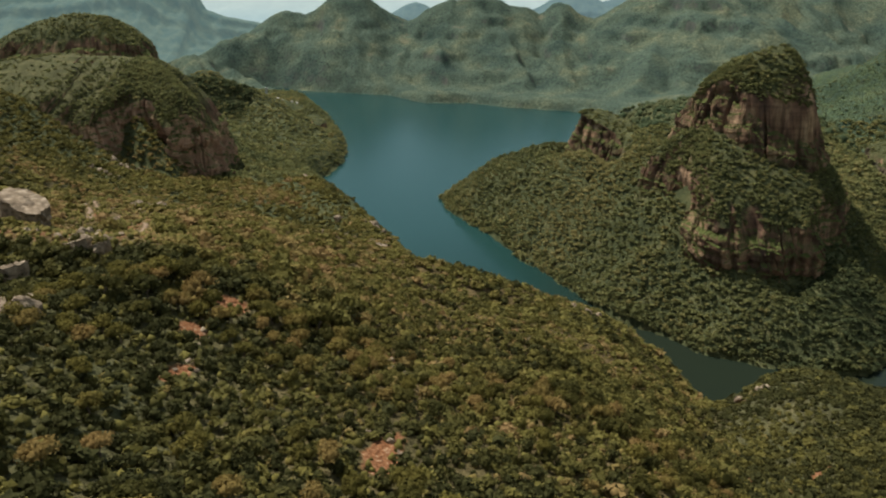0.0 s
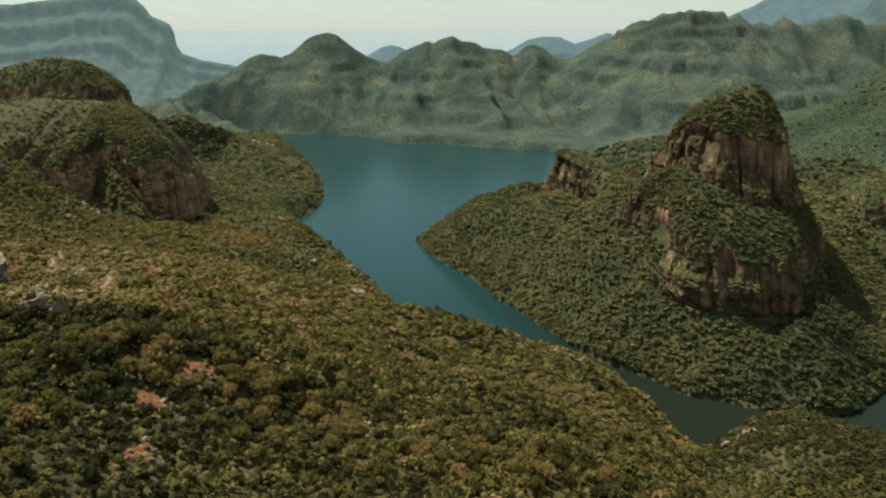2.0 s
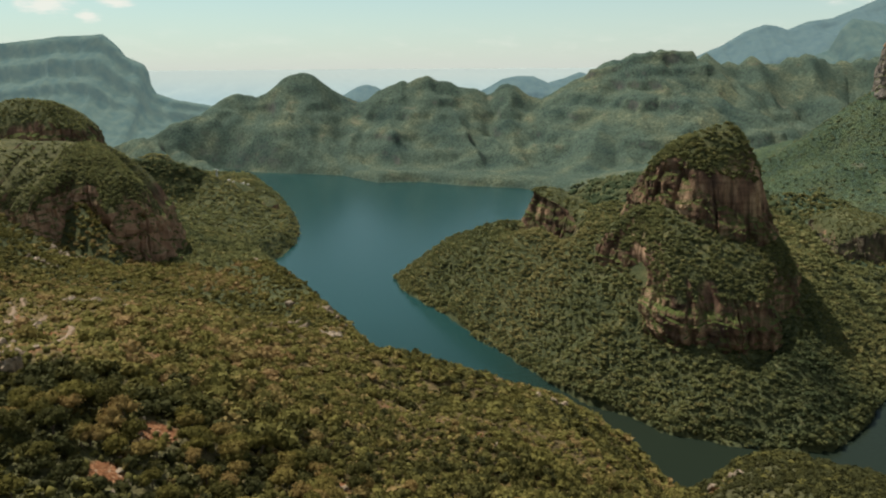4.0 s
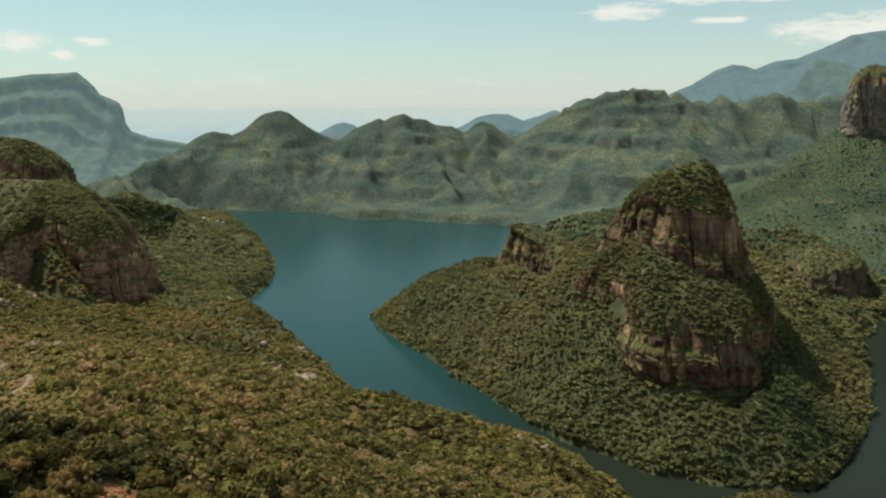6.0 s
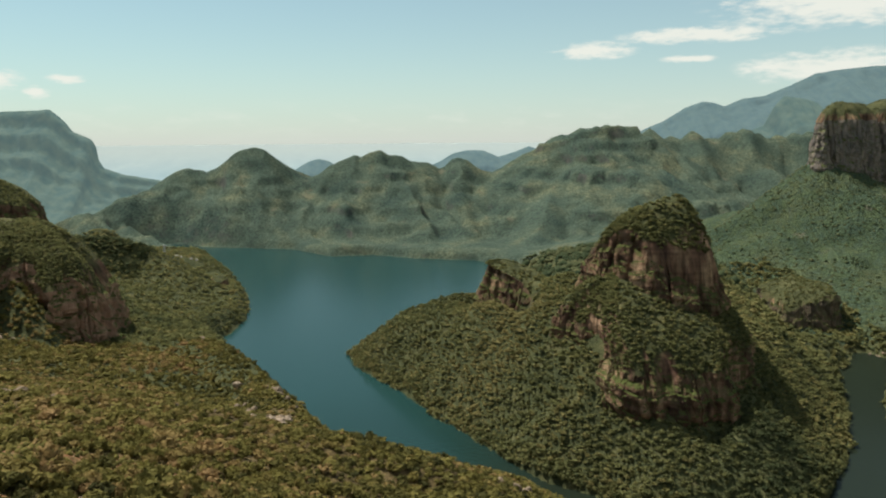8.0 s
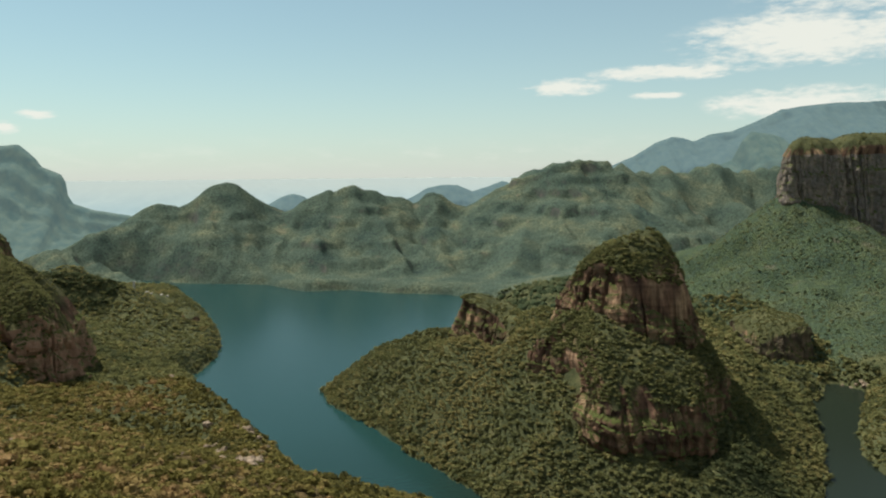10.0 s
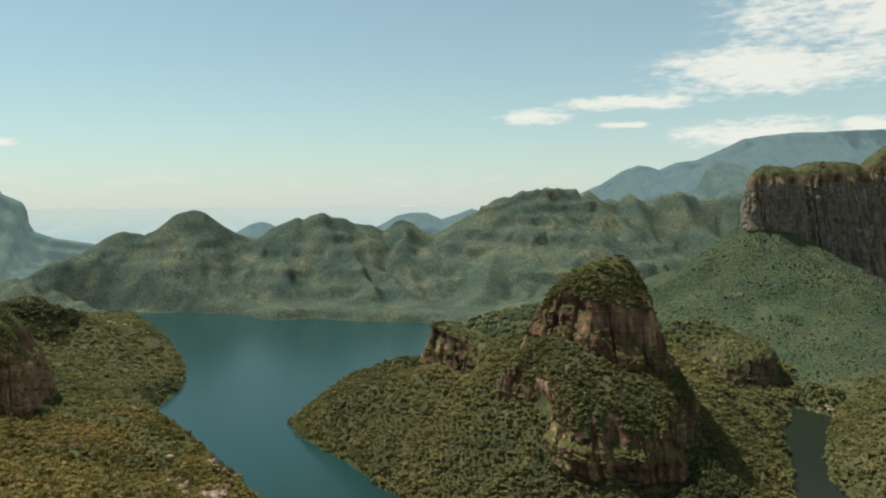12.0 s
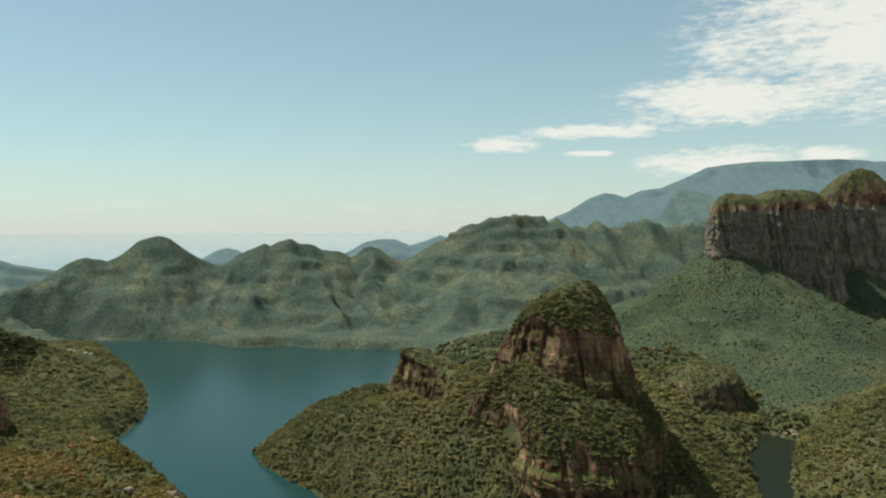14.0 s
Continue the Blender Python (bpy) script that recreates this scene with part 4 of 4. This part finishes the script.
def near_bushes():
    x, y = sown(-330, 420, 30, 640, 3.0)
    thick = fbm(x, y, 46, 4, 81)
    bare = open_soil(x, y)
    open_to = nearest(x, y, [(-122, 196), (-102, 188)])[0] > 8
    for line in ([(-77, 118), (-64, 94)], [(-120, 262), (-124, 222)], [(-96, 206), (-84, 210)], [(-46, 398), (-40, 470)], [(-64, 600), (-42, 566)]):
        open_to &= nearest(x, y, line)[0] > 3.2
    open_to &= off_paths(x, y, 3.2)
    thick = thick + 0.8 * ((y < 140) & (x < 5))
    keep = open_to & (rng.uniform(0, 1, len(x)) < 1.08 + 0.3 * thick - 2.3 * bare - 0.8 * meadow(x, y))
    x, y, z = on_ground(x[keep], y[keep])
    r = np.hypot(x, y)
    thick = fbm(x, y, 46, 4, 81)
    size = (3.0 + 1.3 * thick) * rng.lognormal(0, 0.28, len(x)).clip(0.5, 1.6)
    # sunnier middle slope and shaded near edge are put into the tint
    green = 0.44 + 0.07 * np.clip((r - 90) / 160, 0, 1) - 0.46 * darkened_growth(x, y) + 0.25 * fbm(x, y, 60, 3, 83) + rng.normal(0, 0.2, len(x))
    p = np.stack([x, y, z], 1)
    # the trees that stand out singly
    one = np.nonzero((r < 190) & (size > 3.4) & (np.abs(x) < 0.62 * y + 8))[0]
    one = one[np.argsort(r[one])][:300]
    kinds = [tree_kind([(x0 * 0.9, y0 * 0.9, z0, r0 * 0.62, h0 * 0.6) for x0, y0, z0, r0, h0 in lobes_of(6, 0.34, 0.56)] + [(0, 0, 0.70, 0.24, 0.2)], 330, b) for b in (0.04, -0.05, 0.0, 0.07)]
    for n, i in enumerate(one):
        h = size[i] * 1.05
        m = pose(x[i], y[i], z[i] + 0.05, 0, 0, rng.uniform(0, 360)) @ Matrix.Diagonal((h * rng.uniform(0.85, 1.1), h * rng.uniform(0.85, 1.1), h * 0.9, 1))
        if n < 4:
            kinds[n].matrix_basis = m
        else:
            made = copy_thing(kinds[n % 4], Matrix.Identity(4))
            made.matrix_basis = m
    rest = np.ones(len(x), bool)
    rest[one] = False
    a = rest & (r < 235)
    b = rest & (r >= 235) & (r < 390) & (rng.uniform(0, 1, len(x)) < 0.88)
    far = rest & (r >= 390) & ~((x > 25) & (y > 430)) & (rng.uniform(0, 1, len(x)) < 0.85)
    growth("bushes", "olive and dark green bushveld thicket covering the hillside", "near", p[a], size[a], green[a])
    growth("bushes", "olive bushveld thicket on the lower hillside", "mid", p[b], size[b] * 1.12, green[b], 0.75)
    growth("bushes", "olive bushveld thicket above the lake", "far", p[far], size[far] * 1.2, green[far], 0.7)
    # the top of the hill under and behind the viewer
    gx, gy = np.meshgrid(np.arange(-90, 90, 4.2), np.arange(-70, 36, 4.2))
    bx, by = gx.ravel() + rng.uniform(-2, 2, gx.size), gy.ravel() + rng.uniform(-2, 2, gx.size)
    t = rng.uniform(0, 1, len(bx)) < 0.8
    bx, by, bz = on_ground(bx[t], by[t])
    growth("bushes", "olive bushveld thicket on the hilltop", "near", np.stack([bx, by, bz], 1), 3.6 * rng.lognormal(0, 0.28, len(bx)), rng.normal(0.35, 0.15, len(bx)))
    # small shrubs, then low dry tufts between them
    x, y = sown(-130, 150, 40, 205, 2.05)
    t = off_paths(x, y, 2) & (rng.uniform(0, 1, len(x)) < 1.0 - 1.0 * open_soil(x, y) + 0.25 * fbm(x, y, 25, 3, 85) - 0.5 * meadow(x, y))
    x, y, z = on_ground(x[t], y[t])
    growth("shrubs", "small olive and brown shrubs between the trees", "far", np.stack([x, y, z], 1), rng.lognormal(0.25, 0.35, len(x)), rng.normal(0.5, 0.28, len(x)) - 0.4 * darkened_growth(x, y), 0.9)
    x, y = sown(-150, 150, 40, 240, 1.9)
    x, y, z = on_ground(x, y)
    t = (rng.uniform(0, 1, len(x)) < 0.85 - 0.5 * open_soil(x, y)) & off_paths(x, y, 1.5)
    p = np.stack([x, y, z], 1)[t]
    growth("scrub", "dry straw-coloured grass tufts and low scrub", "dot", p, rng.uniform(0.5, 1.4, len(p)), rng.uniform(0.2, 0.95, len(p)) - 0.35 * darkened_growth(p[:, 0], p[:, 1]))
    x, y = sown(-190, -60, 160, 350, 1.9)
    x, y, z = on_ground(x, y)
    t = (rng.uniform(0, 1, len(x)) < 0.9 * meadow(x, y)) & off_paths(x, y, 1.5)
    p = np.stack([x, y, z], 1)[t]
    growth("scrub", "dry grass tufts on the open shoulder by the path", "dot", p, rng.uniform(0.5, 1.5, len(p)), rng.uniform(0.3, 0.95, len(p)))


def woods(label, x0, x1, y0, y1, gap, size, kind, seed, low=0.6, tone=0.4, test=None, squash=1.0, mat=None, full=0.95, patchy=0.35):
    x, y = sown(x0, x1, y0, y1, gap)
    if test is not None:
        k = test(x, y)
        x, y = x[k], y[k]
    k = rng.uniform(0, 1, len(x)) < full + patchy * fbm(x, y, 70, 4, seed)
    x, y, z = on_ground(x[k], y[k], low)
    if not len(x):
        return
    n = len(x)
    sz = size * rng.lognormal(-0.05, 0.42, n).clip(0.4, 1.8)
    tint = (tone(x, y) if callable(tone) else tone) + 0.25 * fbm(x, y, 90, 3, seed + 1) + rng.normal(0, 0.16, n)
    growth("trees", label, kind, np.stack([x, y, z], 1), sz, tint, squash, mat)


near_bushes()
PENINSULA = PENINSULA_SHORE[:21] + [(560, 1300), (700, 1000)]
# tint falls at the front right: the crag's shade put into leaf colour
woods("dense green wood on the peninsula slopes", -10, 560, 535, 1120, 3.1, 4.1, "wood", 91, tone=lambda x, y: 0.68 - 0.42 * np.clip((x - 190) / 120, 0, 1) * np.clip((700 - y) / 90, 0, 1), squash=0.66, mat=WOOD_LEAF, full=1.05, patchy=0.25, test=lambda x, y: inside(x, y, PENINSULA) & (nearest(x, y, [(160, 950), (186, 910), (200, 878), (199, 850)])[0] > 15) & (y < 790 + 1.0 * np.maximum(0, 420 - x)))
# the shore trees carry the same shade in their tint
woods("trees along the shore of the peninsula", -10, 560, 535, 1120, 2.7, 4.2, "far", 92, low=0.15, tone=lambda x, y: 0.55 - 0.35 * np.clip((x - 190) / 120, 0, 1) * np.clip((700 - y) / 90, 0, 1), squash=0.8, mat=WOOD_LEAF, test=lambda x, y: (nearest(x, y, PENINSULA_SHORE)[0] < 11) & (y < 1080))
woods("bushy slopes behind the peninsula", 300, 760, 700, 1300, 6.0, 6.0, "far", 93, tone=0.6, squash=0.75, mat=WOOD_LEAF, test=lambda x, y: (y > 790 + 0.3 * np.maximum(0, 420 - x)))
woods("bushes below the western cliffs", -560, -40, 560, 860, 5.0, 4.8, "mid", 95, tone=0.50, squash=0.75, test=lambda x, y: (y > 640) | (x < -330))
woods("bushes on the slope above the western shore", -660, -40, 860, 1230, 5.4, 5.2, "far", 96, tone=0.45, squash=0.75, mat=WOOD_LEAF)
woods("trees on the promontory", -720, -150, 1230, 2120, 6.4, 5.6, "far", 97, tone=0.55, squash=0.6, mat=WOOD_LEAF, test=lambda x, y: np.hypot(x + 366, y - 1710) > 42)
woods("dark trees crowding the knoll", -540, -380, 1440, 1600, 4.6, 5.6, "far", 98, tone=0.0, squash=0.8, mat=WOOD_LEAF)
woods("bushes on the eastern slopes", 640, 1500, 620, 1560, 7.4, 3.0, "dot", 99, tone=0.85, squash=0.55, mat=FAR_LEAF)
woods("bushes on the bank of the inlet", 420, 800, 480, 930, 5.0, 5.0, "far", 105, tone=0.6, squash=0.8, mat=WOOD_LEAF, test=lambda x, y: ~inside(x, y, PENINSULA))
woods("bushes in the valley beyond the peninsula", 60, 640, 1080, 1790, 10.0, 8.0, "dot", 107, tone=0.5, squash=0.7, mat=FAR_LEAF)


def bush_on_crags():
    spots = []
    for line, caps, hold_to in FOOT:
        for k in range(1, len(caps)):
            ring = caps[k]
            width = np.linalg.norm(ring - np.roll(ring, 1, 0), axis=1).sum()
            r = math.hypot(ring[:, 0].mean(), ring[:, 1].mean())
            gap = 3.2 if r < 860 else (4.2 if r < 1080 else (4.8 if r < 1400 else 9.0))
            n = int(width / gap * np.linalg.norm(caps[k] - caps[k - 1], axis=1).mean() / gap)
            i = rng.integers(0, len(ring), n)
            u = rng.uniform(0, 1, (n, 1))
            q = ring[i] * u + caps[k - 1][i] * (1 - u)
            rise = np.abs(caps[k][i, 2] - caps[k - 1][i, 2]) / (np.linalg.norm(caps[k][i, :2] - caps[k - 1][i, :2], axis=1) + 0.1)
            good = (q[:, 1] < caps[-1][:, 1].max() + 18) & (rng.uniform(0, 1, n) > (rise - hold_to) * 1.2)
            spots.append(q[good])
    p = np.concatenate(spots)
    close = np.hypot(p[:, 0], p[:, 1]) < 860
    for kind, q in (("wood", p[close]), ("far", p[~close])):
        growth("bushes", "bushes growing on the tops of the crags", kind, q, rng.uniform(2.8, 5.6, len(q)) * (1 if kind == "wood" else 0.8), rng.normal(0.55, 0.14, len(q)), 0.7, WOOD_LEAF)
    hold = []
    for wall in WALLS:
        step = np.linalg.norm(wall[1:, :, :2] - wall[:-1, :, :2], axis=2)
        j, i = np.nonzero(step > 1.6)
        k = rng.uniform(0, 1, len(j)) < np.where(np.hypot(wall[:-1][j, i, 0], wall[:-1][j, i, 1]) < 860, 0.025, 0.10)
        hold.append(wall[:-1][j[k], i[k]])
    p = np.concatenate(hold)
    growth("bushes", "bushes clinging to ledges of the cliffs", "far", p, rng.uniform(1.8, 4.0, len(p)), rng.normal(0.38, 0.14, len(p)), 0.9, WOOD_LEAF)


bush_on_crags()



# ---- boulders and ledges ----
def make_stone():
    m = Mat("pale_boulder", 0.95)
    c = m.ramp(m.noise(0.5, 7), (0.3, (0.12, 0.088, 0.060)), (0.5, (0.22, 0.165, 0.115)), (0.7, (0.35, 0.275, 0.20)))
    crack = m.ramp(m.noise(0.35, 6, (1, 1, 2.5)), (0.42, 0.35), (0.5, 1.0))
    m.colour(m.mix(0.7, c, crack, "MULTIPLY"))
    m.bump(m.noise(0.9, 8), 0.5)
    return m.m


STONE = make_stone()


def stone_mesh(seed):
    """A rough block of unit size with split faces."""
    r = np.random.default_rng(seed)
    v, f = ico(3)
    for k in range(11):
        n = r.normal(size=3) * [1, 1, 0.8]
        n /= np.linalg.norm(n)
        cut = r.uniform(0.55, 0.85)
        d = v @ n
        v = v - np.outer(np.maximum(0, d - cut), n)
    v = v + 0.03 * r.normal(size=v.shape)
    me = bpy.data.meshes.new("boulder")
    me.from_pydata(v.tolist(), [], f.tolist())
    me.materials.append(STONE)
    return me


STONES = [stone_mesh(200 + k) for k in range(6)]


def boulder(x, y, sx, sy, sz, turn, label, group, sink=0.25, tilt=0):
    z = float(height(np.array([x]), np.array([y]))[0])
    ob = new("boulder", STONES[int(abs(x * 7 + y * 3)) % 6])
    ob.matrix_basis = pose(x, y, z + sz * (0.75 - sink), tilt, 0, turn) @ Matrix.Diagonal((sx, sy, sz, 1))
    return tagged(ob, label, "boulder", group)


def block_mesh(seed, cuts, rough):
    """A block of bedded sandstone, 2 units each way: stepped beds, split corners, a slightly tilted top."""
    r = np.random.default_rng(seed)
    bm = bmesh.new()
    bmesh.ops.create_cube(bm, size=2.0)
    bmesh.ops.subdivide_edges(bm, edges=bm.edges[:], cuts=cuts, use_grid_fill=True)
    v = np.array([w.co[:] for w in bm.verts])
    bed = np.floor((v[:, 2] + 1) * 2.6 + 0.5 * np.sin(v[:, 0] * 2 + seed))
    joint = np.floor((v[:, 0] + 1) * 2.1 + 0.4 * np.sin(v[:, 1] * 3)) + 7 * np.floor((v[:, 1] + 1) * 1.8)
    out = (lattice(bed, joint, seed) - 0.5) * rough + (lattice(bed, bed * 0, seed + 1) - 0.5) * rough * 0.7
    side = np.stack([v[:, 0], v[:, 1], 0 * bed], 1)
    v = v + side * out[:, None] + r.normal(size=v.shape) * rough * 0.07
    corner = np.maximum(0, np.abs(v[:, 0]) + np.abs(v[:, 1]) - 1.62)[:, None]
    v[:, :2] -= np.sign(v[:, :2]) * corner * 0.5
    v[:, 2] += np.where(v[:, 2] > 0.5, 0.18 * v[:, 0] - 0.10 * v[:, 1], 0)
    for w, p in zip(bm.verts, v):
        w.co = p
    me = bpy.data.meshes.new("rock_block")
    bm.to_mesh(me)
    bm.free()
    me.materials.append(STONE)
    return me


def rock_block(x, y, z, sx, sy, sz, turn, tilt, lean, seed, label, group, cuts=11, rough=0.34):
    ob = new("rock_block", block_mesh(seed, cuts, rough))
    ob.matrix_basis = pose(x, y, z, tilt, lean, turn) @ Matrix.Diagonal((sx, sy, sz, 1))
    return tagged(ob, label, "rock", group)


rock_block(-114, 197, 241.6, 6.4, 4.0, 3.6, -18, 14, 26, 401, "large pale slanting sandstone slab above dark trees", "rocks of the near slope", 11, 0.30)
rock_block(-93, 148, 237.5, 4.2, 3.0, 6.2, 10, 3, 2, 404, "grey sheer rock wall with a grassy top", "rocks of the near slope")
rock_block(-84, 163, 239.4, 3.0, 2.2, 5.2, -6, 3, 2, 402, "weathered grey rock face of the upper ledge", "rocks of the near slope")
rock_block(-78.5, 163, 239.6, 2.2, 2.0, 4.2, -20, 2, -4, 403, "broken rock pillar beside the upper ledge", "rocks of the near slope")


def rock_row(x0, y0, x1, y1, n, size, label, group, seed):
    r = np.random.default_rng(seed)
    for k in range(n):
        t = (k + r.uniform(-0.4, 0.4)) / max(1, n - 1)
        q = size * r.uniform(0.55, 1.3)
        boulder(x0 + (x1 - x0) * t + r.normal() * (0.5 + size * 0.5), y0 + (y1 - y0) * t + r.normal() * (0.5 + size * 0.5), q * r.uniform(0.9, 1.5), q, q * r.uniform(0.7, 1.2), r.uniform(0, 360), label, group)


rock_row(-97, 171, -76, 168, 14, 1.1, "weathered grey sandstone block on a ledge", "rocks of the upper ledge", 301)
rock_row(-74, 122, -62, 100, 8, 2.1, "grey sandstone block of a low rock wall", "rocks of the low wall", 302)
rock_row(-45, 400, -38, 470, 14, 4.2, "reddish rock of the ledge over the lake", "rocks of the lake ledge", 303)
rock_row(-60, 480, -95, 640, 9, 3.6, "pale rock among bushes above the shore", "rocks above the shore", 304)
rock_row(60, 330, 74, 322, 7, 2.0, "rusty rock on the knob of the spur", "rocks of the knob", 305)
rock_row(146, 345, 164, 338, 7, 2.2, "rusty rock on the crest of the lower knoll", "rocks of the knoll", 306)
rock_row(-48, 160, -36, 92, 60, 0.42, "loose pale stone on red earth", "stones of the wash", 307)
rock_row(-10, 95, 0, 86, 9, 0.45, "loose pale stone in dry scrub", "stones in the scrub", 308)
rock_row(-342, 772, -316, 766, 12, 3.0, "grey boulder below the red cliffs", "boulders below the cliffs", 309)
rock_row(-150, 300, -60, 330, 10, 1.2, "pale stone on the grassy shoulder", "stones on the shoulder", 310)
rock_row(722, 962, 742, 938, 8, 3.0, "pale stranded rock at the head of the inlet", "rocks of the inlet", 311)

rock_row(-160, 860, -136, 838, 11, 3.2, "tan rock of the ledge above the western shore", "rocks of the shore ledge", 312)
rock_row(-66, 606, -40, 568, 11, 2.8, "tan rock on the edge of the slope", "rocks of the slope edge", 313)
rock_row(-318, 664, -290, 656, 8, 2.2, "pale grey rock on the shoulder", "rocks of the upper shoulder", 314)
rock_row(-14, 142, -6, 128, 12, 0.6, "loose pale stone on red earth", "stones of the slope", 315)
rock_row(38, 140, 48, 122, 12, 0.6, "loose pale stone on red earth", "stones of the slope", 316)
rock_row(14, 208, 26, 192, 10, 0.8, "loose pale stone on red earth", "stones of the slope", 317)
rock_row(-124, 262, -98, 214, 14, 0.9, "pale stone beside the footpath", "stones by the path", 318)
rock_row(-86, 169, -97, 203, 16, 1.2, "weathered grey sandstone block on a ledge", "rocks of the upper ledge", 319)
rock_row(-143, 334, -133, 329, 8, 2.3, "pale jumbled rock at the end of the grassy shoulder", "rocks of the shoulder's end", 320)


# ---- trodden footpaths on the grassy shoulder ----
EARTH = Mat("trodden_earth", 0.95)
EARTH.colour(EARTH.ramp(EARTH.noise(0.5, 5), (0.3, (0.13, 0.086, 0.056)), (0.7, (0.215, 0.155, 0.105))))
EARTH.bump(EARTH.noise(3, 4), 0.4, 0.1)


def footpath(line, wide, seed):
    r = np.random.default_rng(seed)
    way = np.array(line, float)
    far = np.concatenate([[0], np.cumsum(np.hypot(*np.diff(way, axis=0).T))])
    at = np.arange(0, far[-1], 1.2)
    x, y = np.interp(at, far, way[:, 0]), np.interp(at, far, way[:, 1])
    x, y = x + 0.9 * np.sin(at / 5 + seed), y + 0.6 * np.sin(at / 7)
    side = np.stack([-np.gradient(y), np.gradient(x)], 1)
    side /= np.linalg.norm(side, axis=1)[:, None]
    half = wide * r.uniform(0.35, 0.65, len(at))
    rows = []
    for off, lift in ((-1.5, -0.5), (-1, 0.16), (0, 0.12), (1, 0.16), (1.5, -0.5)):
        px, py = x + side[:, 0] * half * off, y + side[:, 1] * half * off
        rows.append(np.stack([px, py, height(px, py) + lift], 1))
    n = len(at)
    i = np.arange(n - 1)
    faces = np.concatenate([np.stack([k * n + i, (k + 1) * n + i, (k + 1) * n + i + 1, k * n + i + 1], 1) for k in range(4)])
    return tagged(mesh_object("footpath", np.concatenate(rows), faces, EARTH.m), "narrow trodden earth footpath over dry grass", "path", kind="structure")


for k, line in enumerate(FOOTPATHS):
    footpath(line, 1.1, 330 + k)

# ---- buildings on the promontory ----
WALL = Mat("white_plaster", 0.9)
WALL.colour(WALL.ramp(WALL.noise(0.8, 4), (0.3, (0.36, 0.33, 0.27)), (0.7, (0.50, 0.47, 0.40))))
ROOF = Mat("pale_roofing", 0.7)
ROOF.colour(ROOF.ramp(ROOF.noise(0.6, 4), (0.3, (0.36, 0.33, 0.28)), (0.7, (0.50, 0.46, 0.40))))
PANE = Mat("window_glass", 0.1).colour((0.03, 0.04, 0.05))
PANE.b.inputs["Specular IOR Level"].default_value = 0.5
PANE = PANE.m
CONCRETE = Mat("grey_concrete", 0.9)
CONCRETE.colour(CONCRETE.ramp(CONCRETE.noise(0.3, 5), (0.3, (0.26, 0.25, 0.23)), (0.7, (0.38, 0.37, 0.34))))


def box(bm, x, y, z, sx, sy, sz):
    bmesh.ops.create_cube(bm, size=1.0, matrix=Matrix.Translation((x, y, z)) @ Matrix.Diagonal((sx, sy, sz, 1)))


def part(name, bm, material, parent, label=""):
    me = bpy.data.meshes.new(name)
    bm.to_mesh(me)
    bm.free()
    me.materials.append(material)
    ob = new(name, me)
    ob.parent = parent
    return tagged(ob, label)


def house(x, y, w, d, h, turn):
    z = float(height(np.array([x]), np.array([y]))[0])
    top = tagged(new("house"), "small white building on the grassy promontory", "house", "buildings by the dam")
    bm = bmesh.new()
    box(bm, 0, 0, h / 2 - 1, w, d, h + 2)
    part("wall", bm, WALL.m, top)
    bm = bmesh.new()
    ridge_v = [bm.verts.new(p) for p in ((-w / 2 - 0.5, -d / 2 - 0.5, h), (w / 2 + 0.5, -d / 2 - 0.5, h), (w / 2 + 0.5, d / 2 + 0.5, h), (-w / 2 - 0.5, d / 2 + 0.5, h), (-w / 2 - 0.5, 0, h + d * 0.28), (w / 2 + 0.5, 0, h + d * 0.28))]
    for q in ((0, 1, 5, 4), (2, 3, 4, 5), (0, 4, 3), (1, 2, 5), (3, 2, 1, 0)):
        bm.faces.new([ridge_v[i] for i in q])
    part("roof", bm, ROOF.m, top)
    for k in (-1, 0, 1):
        bm = bmesh.new()
        box(bm, k * w * 0.3, -d / 2 - 0.02, h * 0.55, 1.3, 0.12, 1.4)
        part("window" if k else "door", bm, PANE, top)
    top.matrix_basis = pose(x, y, z, 0, 0, turn)


for hx, hy, hw, hd, ht in ((-392, 1690, 12, 7, 10), (-378, 1700, 16, 8, -5), (-362, 1706, 10, 6, 15), (-372, 1716, 9, 6, 0), (-345, 1730, 9, 6, 20), (-335, 1738, 8, 5, -10)):
    house(hx, hy, hw * 0.62, hd * 0.62, 2.9, ht)


def intake_tower(x, y):
    top = tagged(new("intake_tower"), "slim grey concrete tower standing by the dam", "tower")
    z = float(height(np.array([x]), np.array([y]))[0])
    bm = bmesh.new()
    bmesh.ops.create_cone(bm, segments=14, radius1=2.6, radius2=2.1, depth=34, cap_ends=True, matrix=Matrix.Translation((0, 0, 15)))
    part("shaft", bm, CONCRETE.m, top)
    bm = bmesh.new()
    bmesh.ops.create_cone(bm, segments=14, radius1=3.2, radius2=3.2, depth=2.4, cap_ends=True, matrix=Matrix.Translation((0, 0, 33)))
    part("cabin", bm, CONCRETE.m, top)
    top.matrix_basis = pose(x, y, z)


intake_tower(-402, 1735)
